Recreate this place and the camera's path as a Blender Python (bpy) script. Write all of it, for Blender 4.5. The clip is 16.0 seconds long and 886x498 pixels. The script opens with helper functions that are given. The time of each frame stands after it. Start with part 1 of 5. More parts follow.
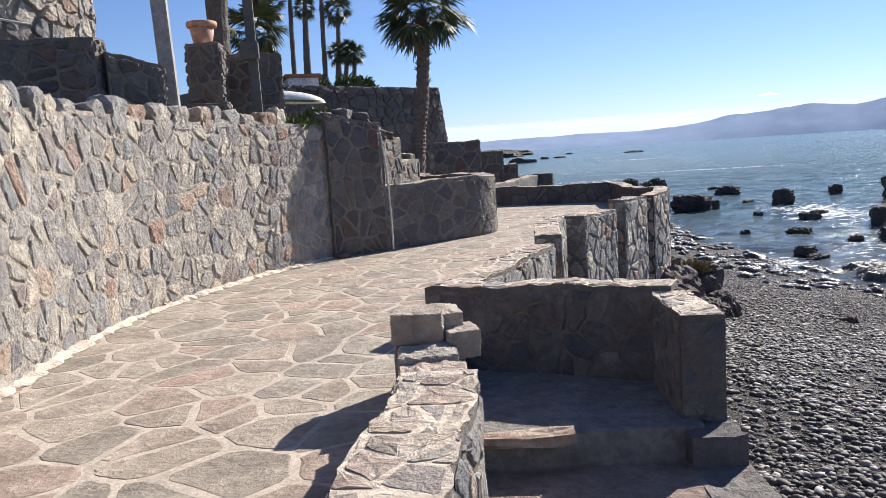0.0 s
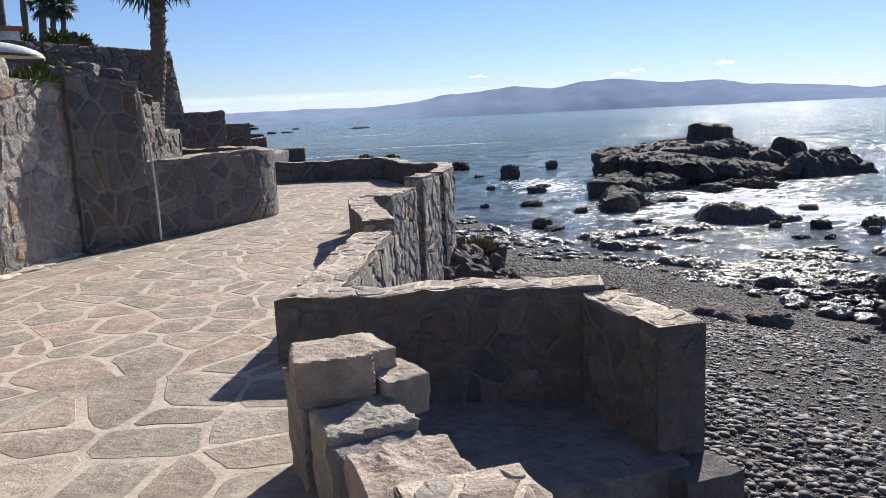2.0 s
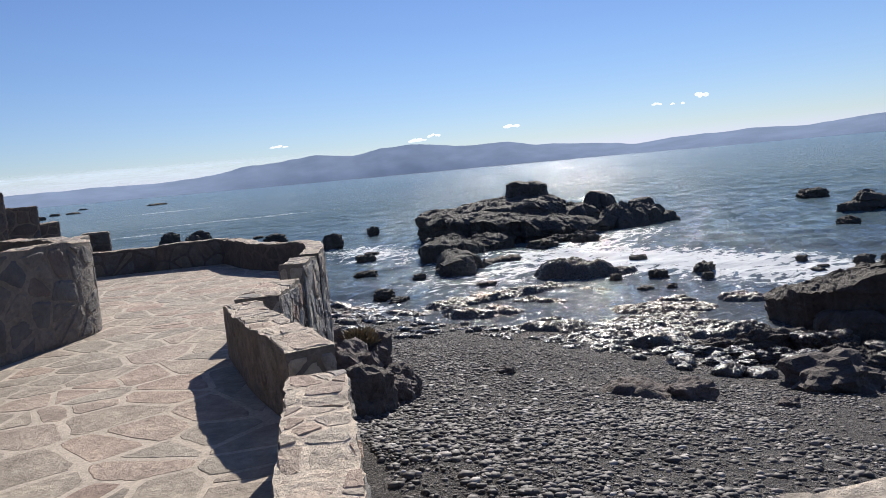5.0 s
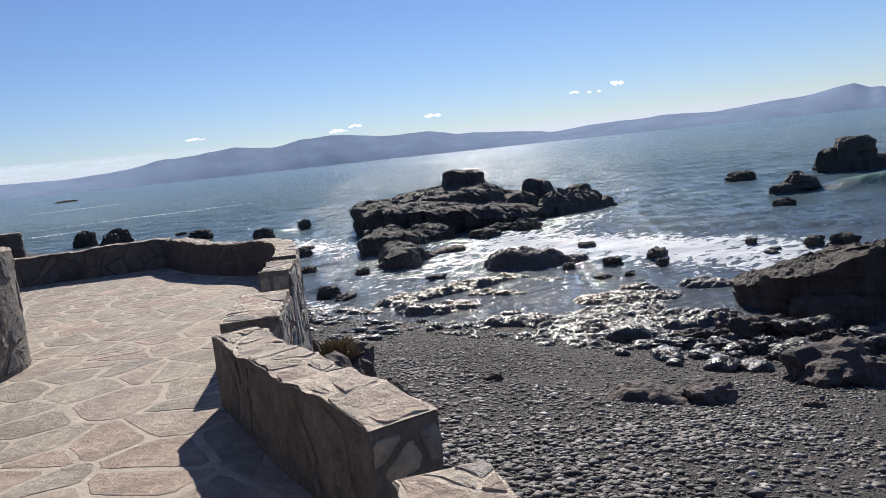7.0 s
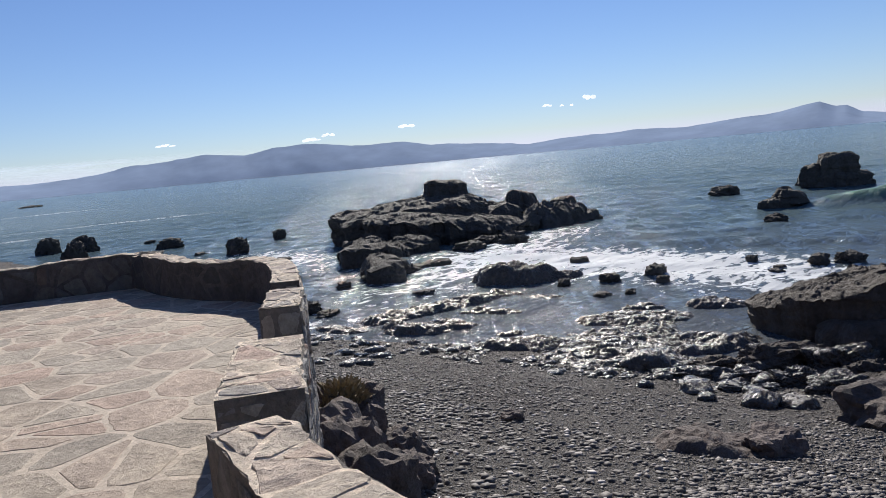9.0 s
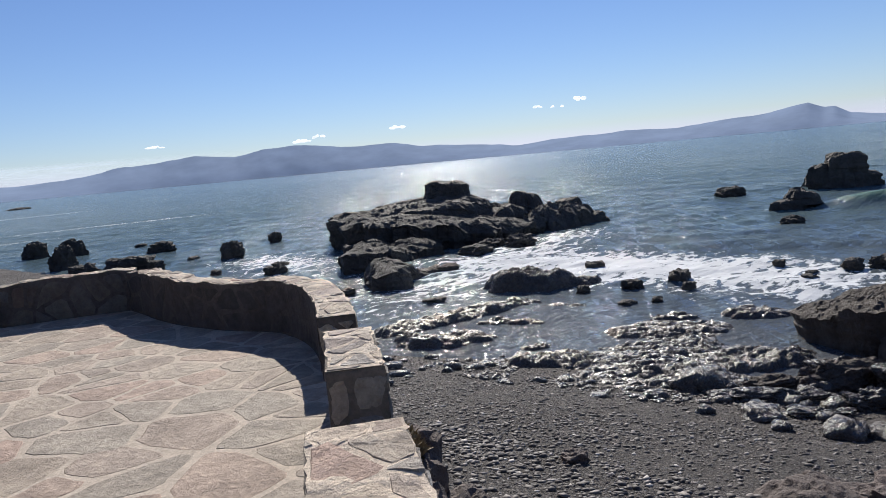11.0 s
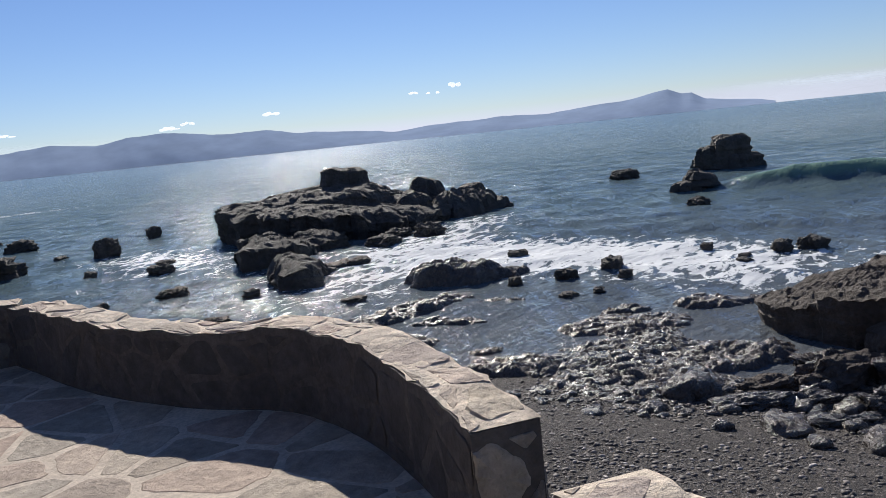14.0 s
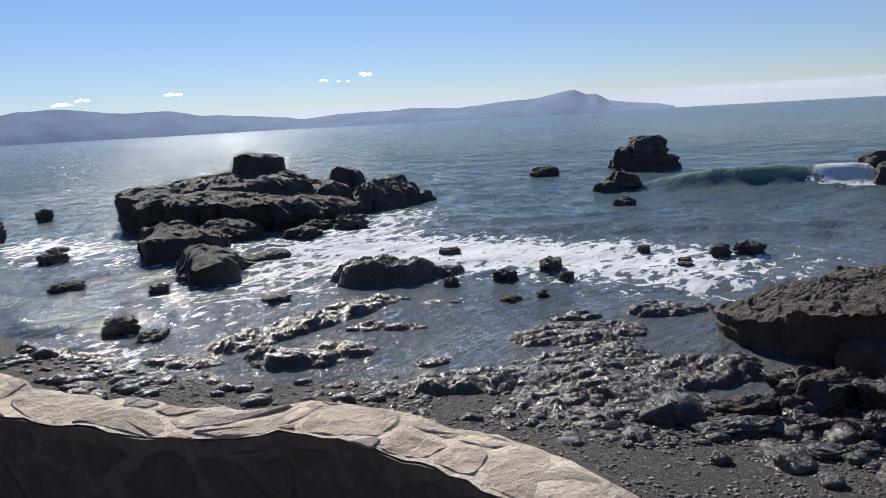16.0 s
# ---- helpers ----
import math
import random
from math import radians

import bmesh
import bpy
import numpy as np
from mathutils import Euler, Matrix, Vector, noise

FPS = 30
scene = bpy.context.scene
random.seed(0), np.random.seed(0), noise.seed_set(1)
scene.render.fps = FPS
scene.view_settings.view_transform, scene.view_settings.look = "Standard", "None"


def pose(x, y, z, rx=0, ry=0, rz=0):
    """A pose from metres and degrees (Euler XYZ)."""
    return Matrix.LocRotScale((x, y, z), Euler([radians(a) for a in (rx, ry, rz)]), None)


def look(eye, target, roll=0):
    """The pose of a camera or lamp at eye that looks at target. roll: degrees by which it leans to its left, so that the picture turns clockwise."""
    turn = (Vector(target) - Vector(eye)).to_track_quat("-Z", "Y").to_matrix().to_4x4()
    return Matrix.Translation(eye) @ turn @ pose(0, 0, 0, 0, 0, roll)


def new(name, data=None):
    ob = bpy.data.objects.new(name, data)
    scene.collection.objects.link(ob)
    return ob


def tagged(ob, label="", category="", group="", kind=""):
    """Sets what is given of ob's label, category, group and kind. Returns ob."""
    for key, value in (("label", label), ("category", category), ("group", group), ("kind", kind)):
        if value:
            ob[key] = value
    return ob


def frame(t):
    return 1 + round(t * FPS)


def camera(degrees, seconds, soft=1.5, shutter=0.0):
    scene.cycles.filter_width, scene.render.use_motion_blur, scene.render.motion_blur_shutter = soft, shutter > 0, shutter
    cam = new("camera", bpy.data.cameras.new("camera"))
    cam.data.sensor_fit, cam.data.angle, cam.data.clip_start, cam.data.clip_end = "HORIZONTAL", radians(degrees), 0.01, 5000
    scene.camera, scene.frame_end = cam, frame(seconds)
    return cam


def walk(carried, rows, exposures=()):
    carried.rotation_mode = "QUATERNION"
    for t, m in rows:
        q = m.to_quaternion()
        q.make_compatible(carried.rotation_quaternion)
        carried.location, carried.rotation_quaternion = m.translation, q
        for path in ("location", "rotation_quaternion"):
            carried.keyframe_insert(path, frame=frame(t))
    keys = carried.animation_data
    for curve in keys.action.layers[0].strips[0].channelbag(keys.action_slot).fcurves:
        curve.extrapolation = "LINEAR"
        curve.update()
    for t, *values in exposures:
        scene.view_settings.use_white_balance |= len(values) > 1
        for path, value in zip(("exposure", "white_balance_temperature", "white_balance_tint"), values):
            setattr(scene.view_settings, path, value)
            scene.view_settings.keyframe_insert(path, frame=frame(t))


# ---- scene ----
cam = camera(60.4, 16.0, 0.6)
METRES, EYE, TILT, LEAN, TURN = 16.2, 1.5, -2.05, 7.1, 0.0
ROWS = [
    (0.0, 0.0, 0.0, 0.0, 0.31, -5.02, -3.49),
    (0.5, -0.016, 0.019, -0.0027, -5.02, -5.01, -3.62),
    (1.0, -0.0295, 0.043, -0.0052, -11.41, -5.25, -3.72),
    (1.5, -0.0402, 0.0716, -0.0049, -16.23, -5.65, -3.57),
    (2.0, -0.0489, 0.1016, -0.0034, -19.98, -5.59, -3.42),
    (2.5, -0.049, 0.1318, -0.002, -23.37, -4.46, -3.05),
    (3.0, -0.0486, 0.1625, -0.0014, -26.67, -2.88, -2.5),
    (3.5, -0.0476, 0.1922, 0.0007, -29.71, -1.23, -1.8),
    (4.0, -0.0489, 0.223, 0.0029, -31.66, -0.04, -1.01),
    (6.5, -0.0386, 0.3801, 0.01, -38.23, -1.33, 1.94),
    (7.0, -0.0346, 0.4091, 0.0114, -39.99, -1.11, 1.95),
    (7.5, -0.0261, 0.4374, 0.0124, -41.45, -0.79, 1.58),
    (8.0, -0.015, 0.4667, 0.015, -42.18, -0.45, 1.24),
    (8.5, -0.0035, 0.4965, 0.0178, -42.42, -0.37, 1.09),
    (9.0, 0.0082, 0.5257, 0.0195, -42.09, -0.37, 1.26),
    (11.5, 0.0549, 0.6759, 0.0317, -43.42, -0.22, 1.55),
    (12.0, 0.0627, 0.7081, 0.0335, -44.75, -0.32, 1.99),
    (12.5, 0.0719, 0.7383, 0.0354, -46.13, -0.79, 2.56),
    (13.0, 0.0805, 0.7699, 0.0396, -47.39, -1.13, 3.05),
    (13.5, 0.0897, 0.8017, 0.0421, -49.11, -1.47, 3.14),
    (14.0, 0.1028, 0.8317, 0.0437, -51.81, -1.63, 2.97),
    (14.5, 0.1141, 0.8612, 0.047, -55.18, -1.76, 2.8),
    (15.0, 0.1305, 0.8898, 0.0495, -59.56, -2.14, 2.49),
    (15.5, 0.1488, 0.9173, 0.0529, -61.35, -2.47, 1.94),
    (16.0, 0.1631, 0.9464, 0.0545, -58.75, -2.51, 1.26),
]
walk(cam, [(t, pose(0, 0, EYE, TILT, LEAN, TURN) @ pose(METRES * x, METRES * y, METRES * z, 90 + pitch, roll, yaw)) for t, x, y, z, yaw, pitch, roll in ROWS], [(0.0, 0.88), (2.5, 0.58), (4.0, 0.4), (16.0, 0.33)])


# ---- light ----
SUN_AZ, SUN_EL = 43.0, 31.5
world = bpy.data.worlds.new("world")
scene.world = world
world.use_nodes = True
wn, wl = world.node_tree.nodes, world.node_tree.links
sky = wn.new("ShaderNodeTexSky")
sky.sky_type, sky.sun_disc = "NISHITA", False
sky.sun_elevation, sky.sun_rotation = radians(SUN_EL), radians(SUN_AZ)
sky.air_density, sky.dust_density, sky.ozone_density = 1.0, 0.0, 4.0
tint = wn.new("ShaderNodeMix")
tint.data_type, tint.blend_type = "RGBA", "MULTIPLY"
tint.inputs[0].default_value, tint.inputs[7].default_value = 1.0, (0.87, 0.91, 1.14, 1)
wl.new(sky.outputs[0], tint.inputs[6])
split, join = wn.new("ShaderNodeSeparateColor"), wn.new("ShaderNodeCombineColor")
wl.new(tint.outputs[2], split.inputs[0])
wl.new(split.outputs[0], join.inputs[0])
for i, least in ((1, 1.06), (2, 1.25)):
    up, top = wn.new("ShaderNodeMath"), wn.new("ShaderNodeMath")
    up.operation, top.operation = "MULTIPLY", "MAXIMUM"
    up.inputs[1].default_value = least
    wl.new(split.outputs[0], up.inputs[0])
    wl.new(up.outputs[0], top.inputs[0])
    wl.new(split.outputs[i], top.inputs[1])
    wl.new(top.outputs[0], join.inputs[i])
wl.new(join.outputs[0], wn["Background"].inputs[0])
wn["Background"].inputs[1].default_value = 0.062
sun = new("sun", bpy.data.lights.new("sun", "SUN"))
sun.data.energy, sun.data.angle, sun.data.color = 4.8, radians(0.55), (1.0, 0.94, 0.86)
sun.matrix_world = look((0, 0, 0), (-math.sin(radians(SUN_AZ)) * math.cos(radians(SUN_EL)), -math.cos(radians(SUN_AZ)) * math.cos(radians(SUN_EL)), -math.sin(radians(SUN_EL))))


# ---- materials ----
def material(name):
    m = bpy.data.materials.new(name)
    m.use_nodes = True
    nt = m.node_tree
    return m, nt.nodes, nt.links, nt.nodes["Principled BSDF"]


def noise_node(n, l, scale, detail=6.0, rough=0.6, coord=None, kind="ShaderNodeTexNoise"):
    t = n.new(kind)
    t.inputs["Scale"].default_value = scale
    if kind == "ShaderNodeTexNoise":
        t.inputs["Detail"].default_value, t.inputs["Roughness"].default_value = detail, rough
    if coord is not None:
        l.new(coord, t.inputs["Vector"])
    return t


def ramp(n, l, fac, stops):
    r = n.new("ShaderNodeValToRGB")
    while len(r.color_ramp.elements) < len(stops):
        r.color_ramp.elements.new(0.5)
    for e, (p, c) in zip(r.color_ramp.elements, stops):
        e.position, e.color = p, (*c, 1) if len(c) == 3 else (c[0], c[0], c[0], 1)
    l.new(fac, r.inputs[0])
    return r


def mixed(n, l, kind, fac, a, b):
    m = n.new("ShaderNodeMix")
    m.data_type, m.blend_type = "RGBA", kind
    for sock, v in ((m.inputs[0], fac), (m.inputs[6], a), (m.inputs[7], b)):
        if isinstance(v, (int, float)):
            sock.default_value = v
        elif isinstance(v, tuple):
            sock.default_value = (*v, 1)
        else:
            l.new(v, sock)
    return m.outputs[2]


def sums(n, l, op, a, b):
    m = n.new("ShaderNodeMath")
    m.operation = op
    for sock, v in ((m.inputs[0], a), (m.inputs[1], b)):
        if isinstance(v, (int, float)):
            sock.default_value = v
        else:
            l.new(v, sock)
    return m.outputs[0]


def rocky(name, stops, rough=0.85, grain=30.0, patch=4.0, bump=0.35, dist=0.02, stain=(0.55, 0.5, 0.45), spread=0.5, wet=None):
    """Stone whose colour varies from piece to piece, with patches, grain and relief."""
    m, n, l, p = material(name)
    geo, info, tc = n.new("ShaderNodeNewGeometry"), n.new("ShaderNodeObjectInfo"), n.new("ShaderNodeTexCoord")
    pos = geo.outputs["Position"]
    rnd = sums(n, l, "FRACT", sums(n, l, "ADD", info.outputs["Random"], geo.outputs["Random Per Island"]), 0.0)
    base = ramp(n, l, rnd, stops).outputs[0]
    big, fine = noise_node(n, l, patch, 5, 0.65, pos), noise_node(n, l, grain, 8, 0.7, pos)
    c = mixed(n, l, "MULTIPLY", spread, base, ramp(n, l, big.outputs[0], [(0.35, stain), (0.62, (1.25, 1.22, 1.18))]).outputs[0])
    c = mixed(n, l, "MULTIPLY", 0.65, c, ramp(n, l, fine.outputs[0], [(0.3, (0.55,)), (0.7, (1.4,))]).outputs[0])
    l.new(c, p.inputs["Base Color"])
    if wet:
        l.new(ramp(n, l, big.outputs[0], [(0.47, (wet,)), (0.57, (rough,))]).outputs[0], p.inputs["Roughness"])
    else:
        p.inputs["Roughness"].default_value = rough
    b = n.new("ShaderNodeBump")
    b.inputs["Strength"].default_value, b.inputs["Distance"].default_value = bump, dist
    h = sums(n, l, "ADD", fine.outputs[0], sums(n, l, "MULTIPLY", big.outputs[0], 2.0))
    l.new(h, b.inputs["Height"])
    l.new(b.outputs[0], p.inputs["Normal"])
    return m


WALL_STOPS = [(0.0, (0.27, 0.25, 0.235)), (0.16, (0.35, 0.335, 0.32)), (0.3, (0.23, 0.23, 0.235)), (0.44, (0.44, 0.4, 0.35)), (0.56, (0.3, 0.29, 0.28)), (0.68, (0.52, 0.47, 0.39)), (0.78, (0.38, 0.26, 0.2)), (0.84, (0.24, 0.235, 0.24)), (0.92, (0.58, 0.53, 0.44)), (1.0, (0.33, 0.3, 0.27))]
STONE = rocky("rubble_stone", WALL_STOPS, 0.9, 16, 5, 1.0, 0.045)
MORTAR = rocky("wall_mortar", [(0.0, (0.42, 0.37, 0.315)), (1.0, (0.42, 0.37, 0.315))], 0.95, 22, 4, 1.0, 0.05)
# Darker copies of the rubble and mortar: the walls' shade is in the colour.
SHADED_STOPS = [(0.0, (0.1, 0.09, 0.085)), (0.25, (0.13, 0.125, 0.125)), (0.45, (0.16, 0.14, 0.12)), (0.6, (0.1, 0.105, 0.12)), (0.75, (0.19, 0.175, 0.15)), (0.88, (0.15, 0.1, 0.08)), (1.0, (0.12, 0.11, 0.1))]
SHADED_STONE = rocky("shaded_rubble_stone", SHADED_STOPS, 0.85, 18, 4, 0.9, 0.035)
SHADED_MORTAR = rocky("shaded_mortar", [(0.0, (0.15, 0.132, 0.115)), (1.0, (0.15, 0.132, 0.115))], 0.95, 30, 2.5, 0.6, 0.03)
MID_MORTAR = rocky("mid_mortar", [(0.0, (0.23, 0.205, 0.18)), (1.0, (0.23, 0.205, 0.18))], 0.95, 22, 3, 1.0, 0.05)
# Old render and its mortar, darkened to hold the lookout wall's inner shade.
PLASTER = rocky("shaded_old_render", [(0.0, (0.074, 0.069, 0.068)), (0.5, (0.092, 0.084, 0.081)), (1.0, (0.068, 0.066, 0.067))], 0.95, 12, 4, 0.6, 0.03)
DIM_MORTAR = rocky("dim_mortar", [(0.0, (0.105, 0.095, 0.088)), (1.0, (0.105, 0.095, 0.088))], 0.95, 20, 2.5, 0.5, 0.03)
# Rendered faces, toned down so that their shade is in the colour.
INNER = rocky("shaded_rendered_stone", [(0.0, (0.13, 0.12, 0.114)), (0.25, (0.18, 0.162, 0.147)), (0.45, (0.1, 0.102, 0.111)), (0.65, (0.2, 0.182, 0.167)), (0.8, (0.118, 0.118, 0.124)), (1.0, (0.15, 0.122, 0.11))], 0.92, 14, 3, 0.8, 0.04)
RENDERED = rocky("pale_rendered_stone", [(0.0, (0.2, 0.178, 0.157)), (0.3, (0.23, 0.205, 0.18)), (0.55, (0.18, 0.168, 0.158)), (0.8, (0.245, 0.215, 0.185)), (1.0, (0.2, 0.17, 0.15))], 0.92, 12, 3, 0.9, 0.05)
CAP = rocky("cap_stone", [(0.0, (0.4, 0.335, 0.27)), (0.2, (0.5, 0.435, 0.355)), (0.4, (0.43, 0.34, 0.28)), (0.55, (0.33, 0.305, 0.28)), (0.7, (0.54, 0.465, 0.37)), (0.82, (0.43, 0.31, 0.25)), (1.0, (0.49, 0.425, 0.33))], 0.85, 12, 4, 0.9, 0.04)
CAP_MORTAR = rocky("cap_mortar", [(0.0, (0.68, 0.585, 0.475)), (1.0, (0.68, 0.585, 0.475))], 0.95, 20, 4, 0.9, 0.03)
FLAG = rocky("flagstone", [(0.0, (0.33, 0.275, 0.22)), (0.15, (0.38, 0.325, 0.262)), (0.3, (0.3, 0.265, 0.22)), (0.45, (0.39, 0.295, 0.235)), (0.56, (0.335, 0.295, 0.243)), (0.7, (0.285, 0.245, 0.2)), (0.82, (0.4, 0.34, 0.275)), (0.92, (0.375, 0.275, 0.22)), (1.0, (0.34, 0.285, 0.235))], 0.8, 14, 2.2, 0.7, 0.03, (0.62, 0.59, 0.56), 0.7)
JOINT = rocky("paving_mortar", [(0.0, (0.48, 0.415, 0.345)), (1.0, (0.48, 0.415, 0.345))], 0.95, 40, 3, 0.5, 0.01, (0.7, 0.66, 0.62))
SHORE = rocky("sea_rock", [(0.0, (0.046, 0.04, 0.037)), (0.5, (0.08, 0.066, 0.057)), (1.0, (0.058, 0.051, 0.047))], 0.5, 26, 8.0, 0.9, 0.04, wet=0.17)
SHORE.node_tree.nodes["Principled BSDF"].inputs["Specular IOR Level"].default_value = 0.55
LEDGE = rocky("ledge_rock", [(0.0, (0.075, 0.064, 0.057)), (1.0, (0.105, 0.085, 0.072))], 0.75, 9, 1.5, 1.0, 0.1)
ISLAND = rocky("island_rock", [(0.0, (0.076, 0.07, 0.064)), (1.0, (0.1, 0.09, 0.08))], 0.8, 5, 0.9, 1.0, 0.2)
for m in (LEDGE, ISLAND):
    m.node_tree.nodes["Principled BSDF"].inputs["Specular IOR Level"].default_value = 0.25
BROWN_ROCK = rocky("beach_rock", [(0.0, (0.088, 0.07, 0.062)), (1.0, (0.135, 0.105, 0.095))], 0.85, 12, 3, 0.8, 0.05)
PEBBLE = rocky("pebble", [(0.0, (0.045, 0.039, 0.036)), (0.3, (0.095, 0.081, 0.075)), (0.55, (0.062, 0.054, 0.051)), (0.8, (0.14, 0.121, 0.112)), (0.92, (0.21, 0.185, 0.172)), (1.0, (0.44, 0.41, 0.39))], 0.7, 20, 6, 0.3, 0.01)
SAND = rocky("dark_gravel", [(0.0, (0.106, 0.093, 0.086)), (1.0, (0.106, 0.093, 0.086))], 0.9, 9, 0.6, 1.0, 0.05)
def speckle(m, scale, lo, hi):
    """Fine gravel: small cells of differing tone with relief of their own."""
    n, l = m.node_tree.nodes, m.node_tree.links
    p, b = n["Principled BSDF"], [q for q in n if q.bl_idname == "ShaderNodeBump"][0]
    old = p.inputs["Base Color"].links[0].from_socket
    vo = n.new("ShaderNodeTexVoronoi")
    vo.inputs["Scale"].default_value = scale
    where = n.new("ShaderNodeNewGeometry").outputs["Position"]
    l.new(mixed(n, l, "ADD", 0.12, where, noise_node(n, l, scale * 0.15, 4, 0.7, where).outputs[1]), vo.inputs["Vector"])
    tone = n.new("ShaderNodeSeparateColor")
    l.new(vo.outputs["Color"], tone.inputs[0])
    l.new(mixed(n, l, "MULTIPLY", 1.0, old, ramp(n, l, tone.outputs[0], [(0.0, (lo,)), (0.75, (1.0,)), (1.0, (hi,))]).outputs[0]), p.inputs["Base Color"])
    h = b.inputs["Height"].links[0].from_socket
    l.new(sums(n, l, "SUBTRACT", h, sums(n, l, "MULTIPLY", vo.outputs["Distance"], 1.4)), b.inputs["Height"])


speckle(SAND, 55.0, 0.4, 2.2)
speckle(SAND, 17.0, 0.7, 1.7)
SOIL = rocky("dry_soil", [(0.0, (0.2, 0.16, 0.12)), (1.0, (0.2, 0.16, 0.12))], 0.95, 12, 2, 0.8, 0.04)
TERRA = rocky("terracotta", [(0.0, (0.48, 0.27, 0.2)), (1.0, (0.48, 0.27, 0.2))], 0.8, 20, 6, 0.2, 0.01)
METAL = rocky("weathered_steel", [(0.0, (0.3, 0.29, 0.28)), (1.0, (0.3, 0.29, 0.28))], 0.6, 20, 3, 0.15, 0.005)
DARKMETAL = rocky("dark_steel", [(0.0, (0.09, 0.085, 0.08)), (1.0, (0.09, 0.085, 0.08))], 0.5, 20, 3, 0.15, 0.005)
BARK = rocky("palm_bark", [(0.0, (0.15, 0.125, 0.105)), (1.0, (0.15, 0.125, 0.105))], 0.95, 18, 6, 0.9, 0.04)
LEAF = rocky("palm_leaf", [(0.0, (0.05, 0.075, 0.03)), (0.6, (0.075, 0.1, 0.04)), (0.85, (0.12, 0.12, 0.05)), (1.0, (0.2, 0.15, 0.08))], 0.55, 8, 2, 0.1, 0.005)
GRASS = rocky("succulent_green", [(0.0, (0.07, 0.11, 0.03)), (1.0, (0.13, 0.15, 0.05))], 0.6, 8, 3, 0.1, 0.005)
DRY = rocky("dry_shrub", [(0.0, (0.2, 0.16, 0.09)), (1.0, (0.28, 0.22, 0.13))], 0.9, 8, 3, 0.1, 0.005)
WHITE = rocky("white_paint", [(0.0, (0.75, 0.75, 0.73)), (1.0, (0.75, 0.75, 0.73))], 0.5, 8, 2, 0.05, 0.005, (0.85, 0.85, 0.85))
ROOF = rocky("clay_roof", [(0.0, (0.4, 0.18, 0.12)), (1.0, (0.4, 0.18, 0.12))], 0.85, 12, 2, 0.2, 0.02)
PIPE = rocky("plastic_pipe", [(0.0, (0.5, 0.49, 0.47)), (1.0, (0.5, 0.49, 0.47))], 0.5, 12, 2, 0.05, 0.002)


def water_material():
    m, n, l, p = material("sea_water")
    pos = n.new("ShaderNodeNewGeometry").outputs["Position"]
    stretch = n.new("ShaderNodeMapping")
    stretch.inputs["Rotation"].default_value = (0, 0, radians(35))
    stretch.inputs["Scale"].default_value = (0.55, 1.0, 1.0)
    l.new(pos, stretch.inputs[0])
    v = stretch.outputs[0]
    chop, swell, far = noise_node(n, l, 3.0, 5, 0.62, v), noise_node(n, l, 0.36, 3, 0.5, v), noise_node(n, l, 0.02, 4, 0.55, v)
    long = noise_node(n, l, 0.09, 3, 0.5, v)
    h = sums(n, l, "ADD", sums(n, l, "MULTIPLY", chop.outputs[0], 0.27), sums(n, l, "ADD", sums(n, l, "MULTIPLY", swell.outputs[0], 0.6), sums(n, l, "MULTIPLY", long.outputs[0], 1.2)))
    b = n.new("ShaderNodeBump")
    b.inputs["Strength"].default_value, b.inputs["Distance"].default_value = 1.0, 0.5
    l.new(h, b.inputs["Height"])
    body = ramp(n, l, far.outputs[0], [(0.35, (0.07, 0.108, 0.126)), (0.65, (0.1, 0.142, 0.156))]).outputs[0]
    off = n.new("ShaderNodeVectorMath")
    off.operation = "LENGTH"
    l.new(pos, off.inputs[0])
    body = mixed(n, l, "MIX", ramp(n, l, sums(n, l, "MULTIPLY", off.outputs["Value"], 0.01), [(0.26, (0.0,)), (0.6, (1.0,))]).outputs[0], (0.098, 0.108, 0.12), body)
    # Raised water turns green: light through the wave is put into its colour.
    tall = n.new("ShaderNodeSeparateXYZ")
    l.new(pos, tall.inputs[0])
    body = mixed(n, l, "MIX", ramp(n, l, sums(n, l, "ADD", tall.outputs[2], 4.0), [(0.3, (0.0,)), (0.8, (1.0,))]).outputs[0], body, (0.16, 0.25, 0.19))
    dens = n.new("ShaderNodeAttribute")
    dens.attribute_name = "foam"
    lace = noise_node(n, l, 2.0, 10, 0.75, v)
    cells = n.new("ShaderNodeTexVoronoi")
    cells.feature = "DISTANCE_TO_EDGE"
    cells.inputs["Scale"].default_value = 1.15
    warp = mixed(n, l, "ADD", 1.4, v, noise_node(n, l, 0.7, 6, 0.65, v).outputs[1])
    l.new(warp, cells.inputs["Vector"])
    web = ramp(n, l, cells.outputs[0], [(0.0, (1.0,)), (0.2, (0.0,))]).outputs[0]
    s = sums(n, l, "ADD", sums(n, l, "MULTIPLY", lace.outputs[0], 1.2), sums(n, l, "MULTIPLY", web, 0.12))
    s = sums(n, l, "ADD", s, sums(n, l, "MULTIPLY", dens.outputs["Fac"], 0.62))
    fac = ramp(n, l, s, [(0.99, (0.0,)), (1.2, (1.0,))]).outputs[0]
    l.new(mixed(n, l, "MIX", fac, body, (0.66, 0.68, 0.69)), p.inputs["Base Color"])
    p.inputs["IOR"].default_value = 1.33
    turn, squash = n.new("ShaderNodeMapping"), n.new("ShaderNodeMapping")
    turn.inputs["Rotation"].default_value = (0, 0, radians(44))
    squash.inputs["Scale"].default_value = (1.0, 0.13, 1.0)
    l.new(pos, turn.inputs[0])
    l.new(turn.outputs[0], squash.inputs[0])
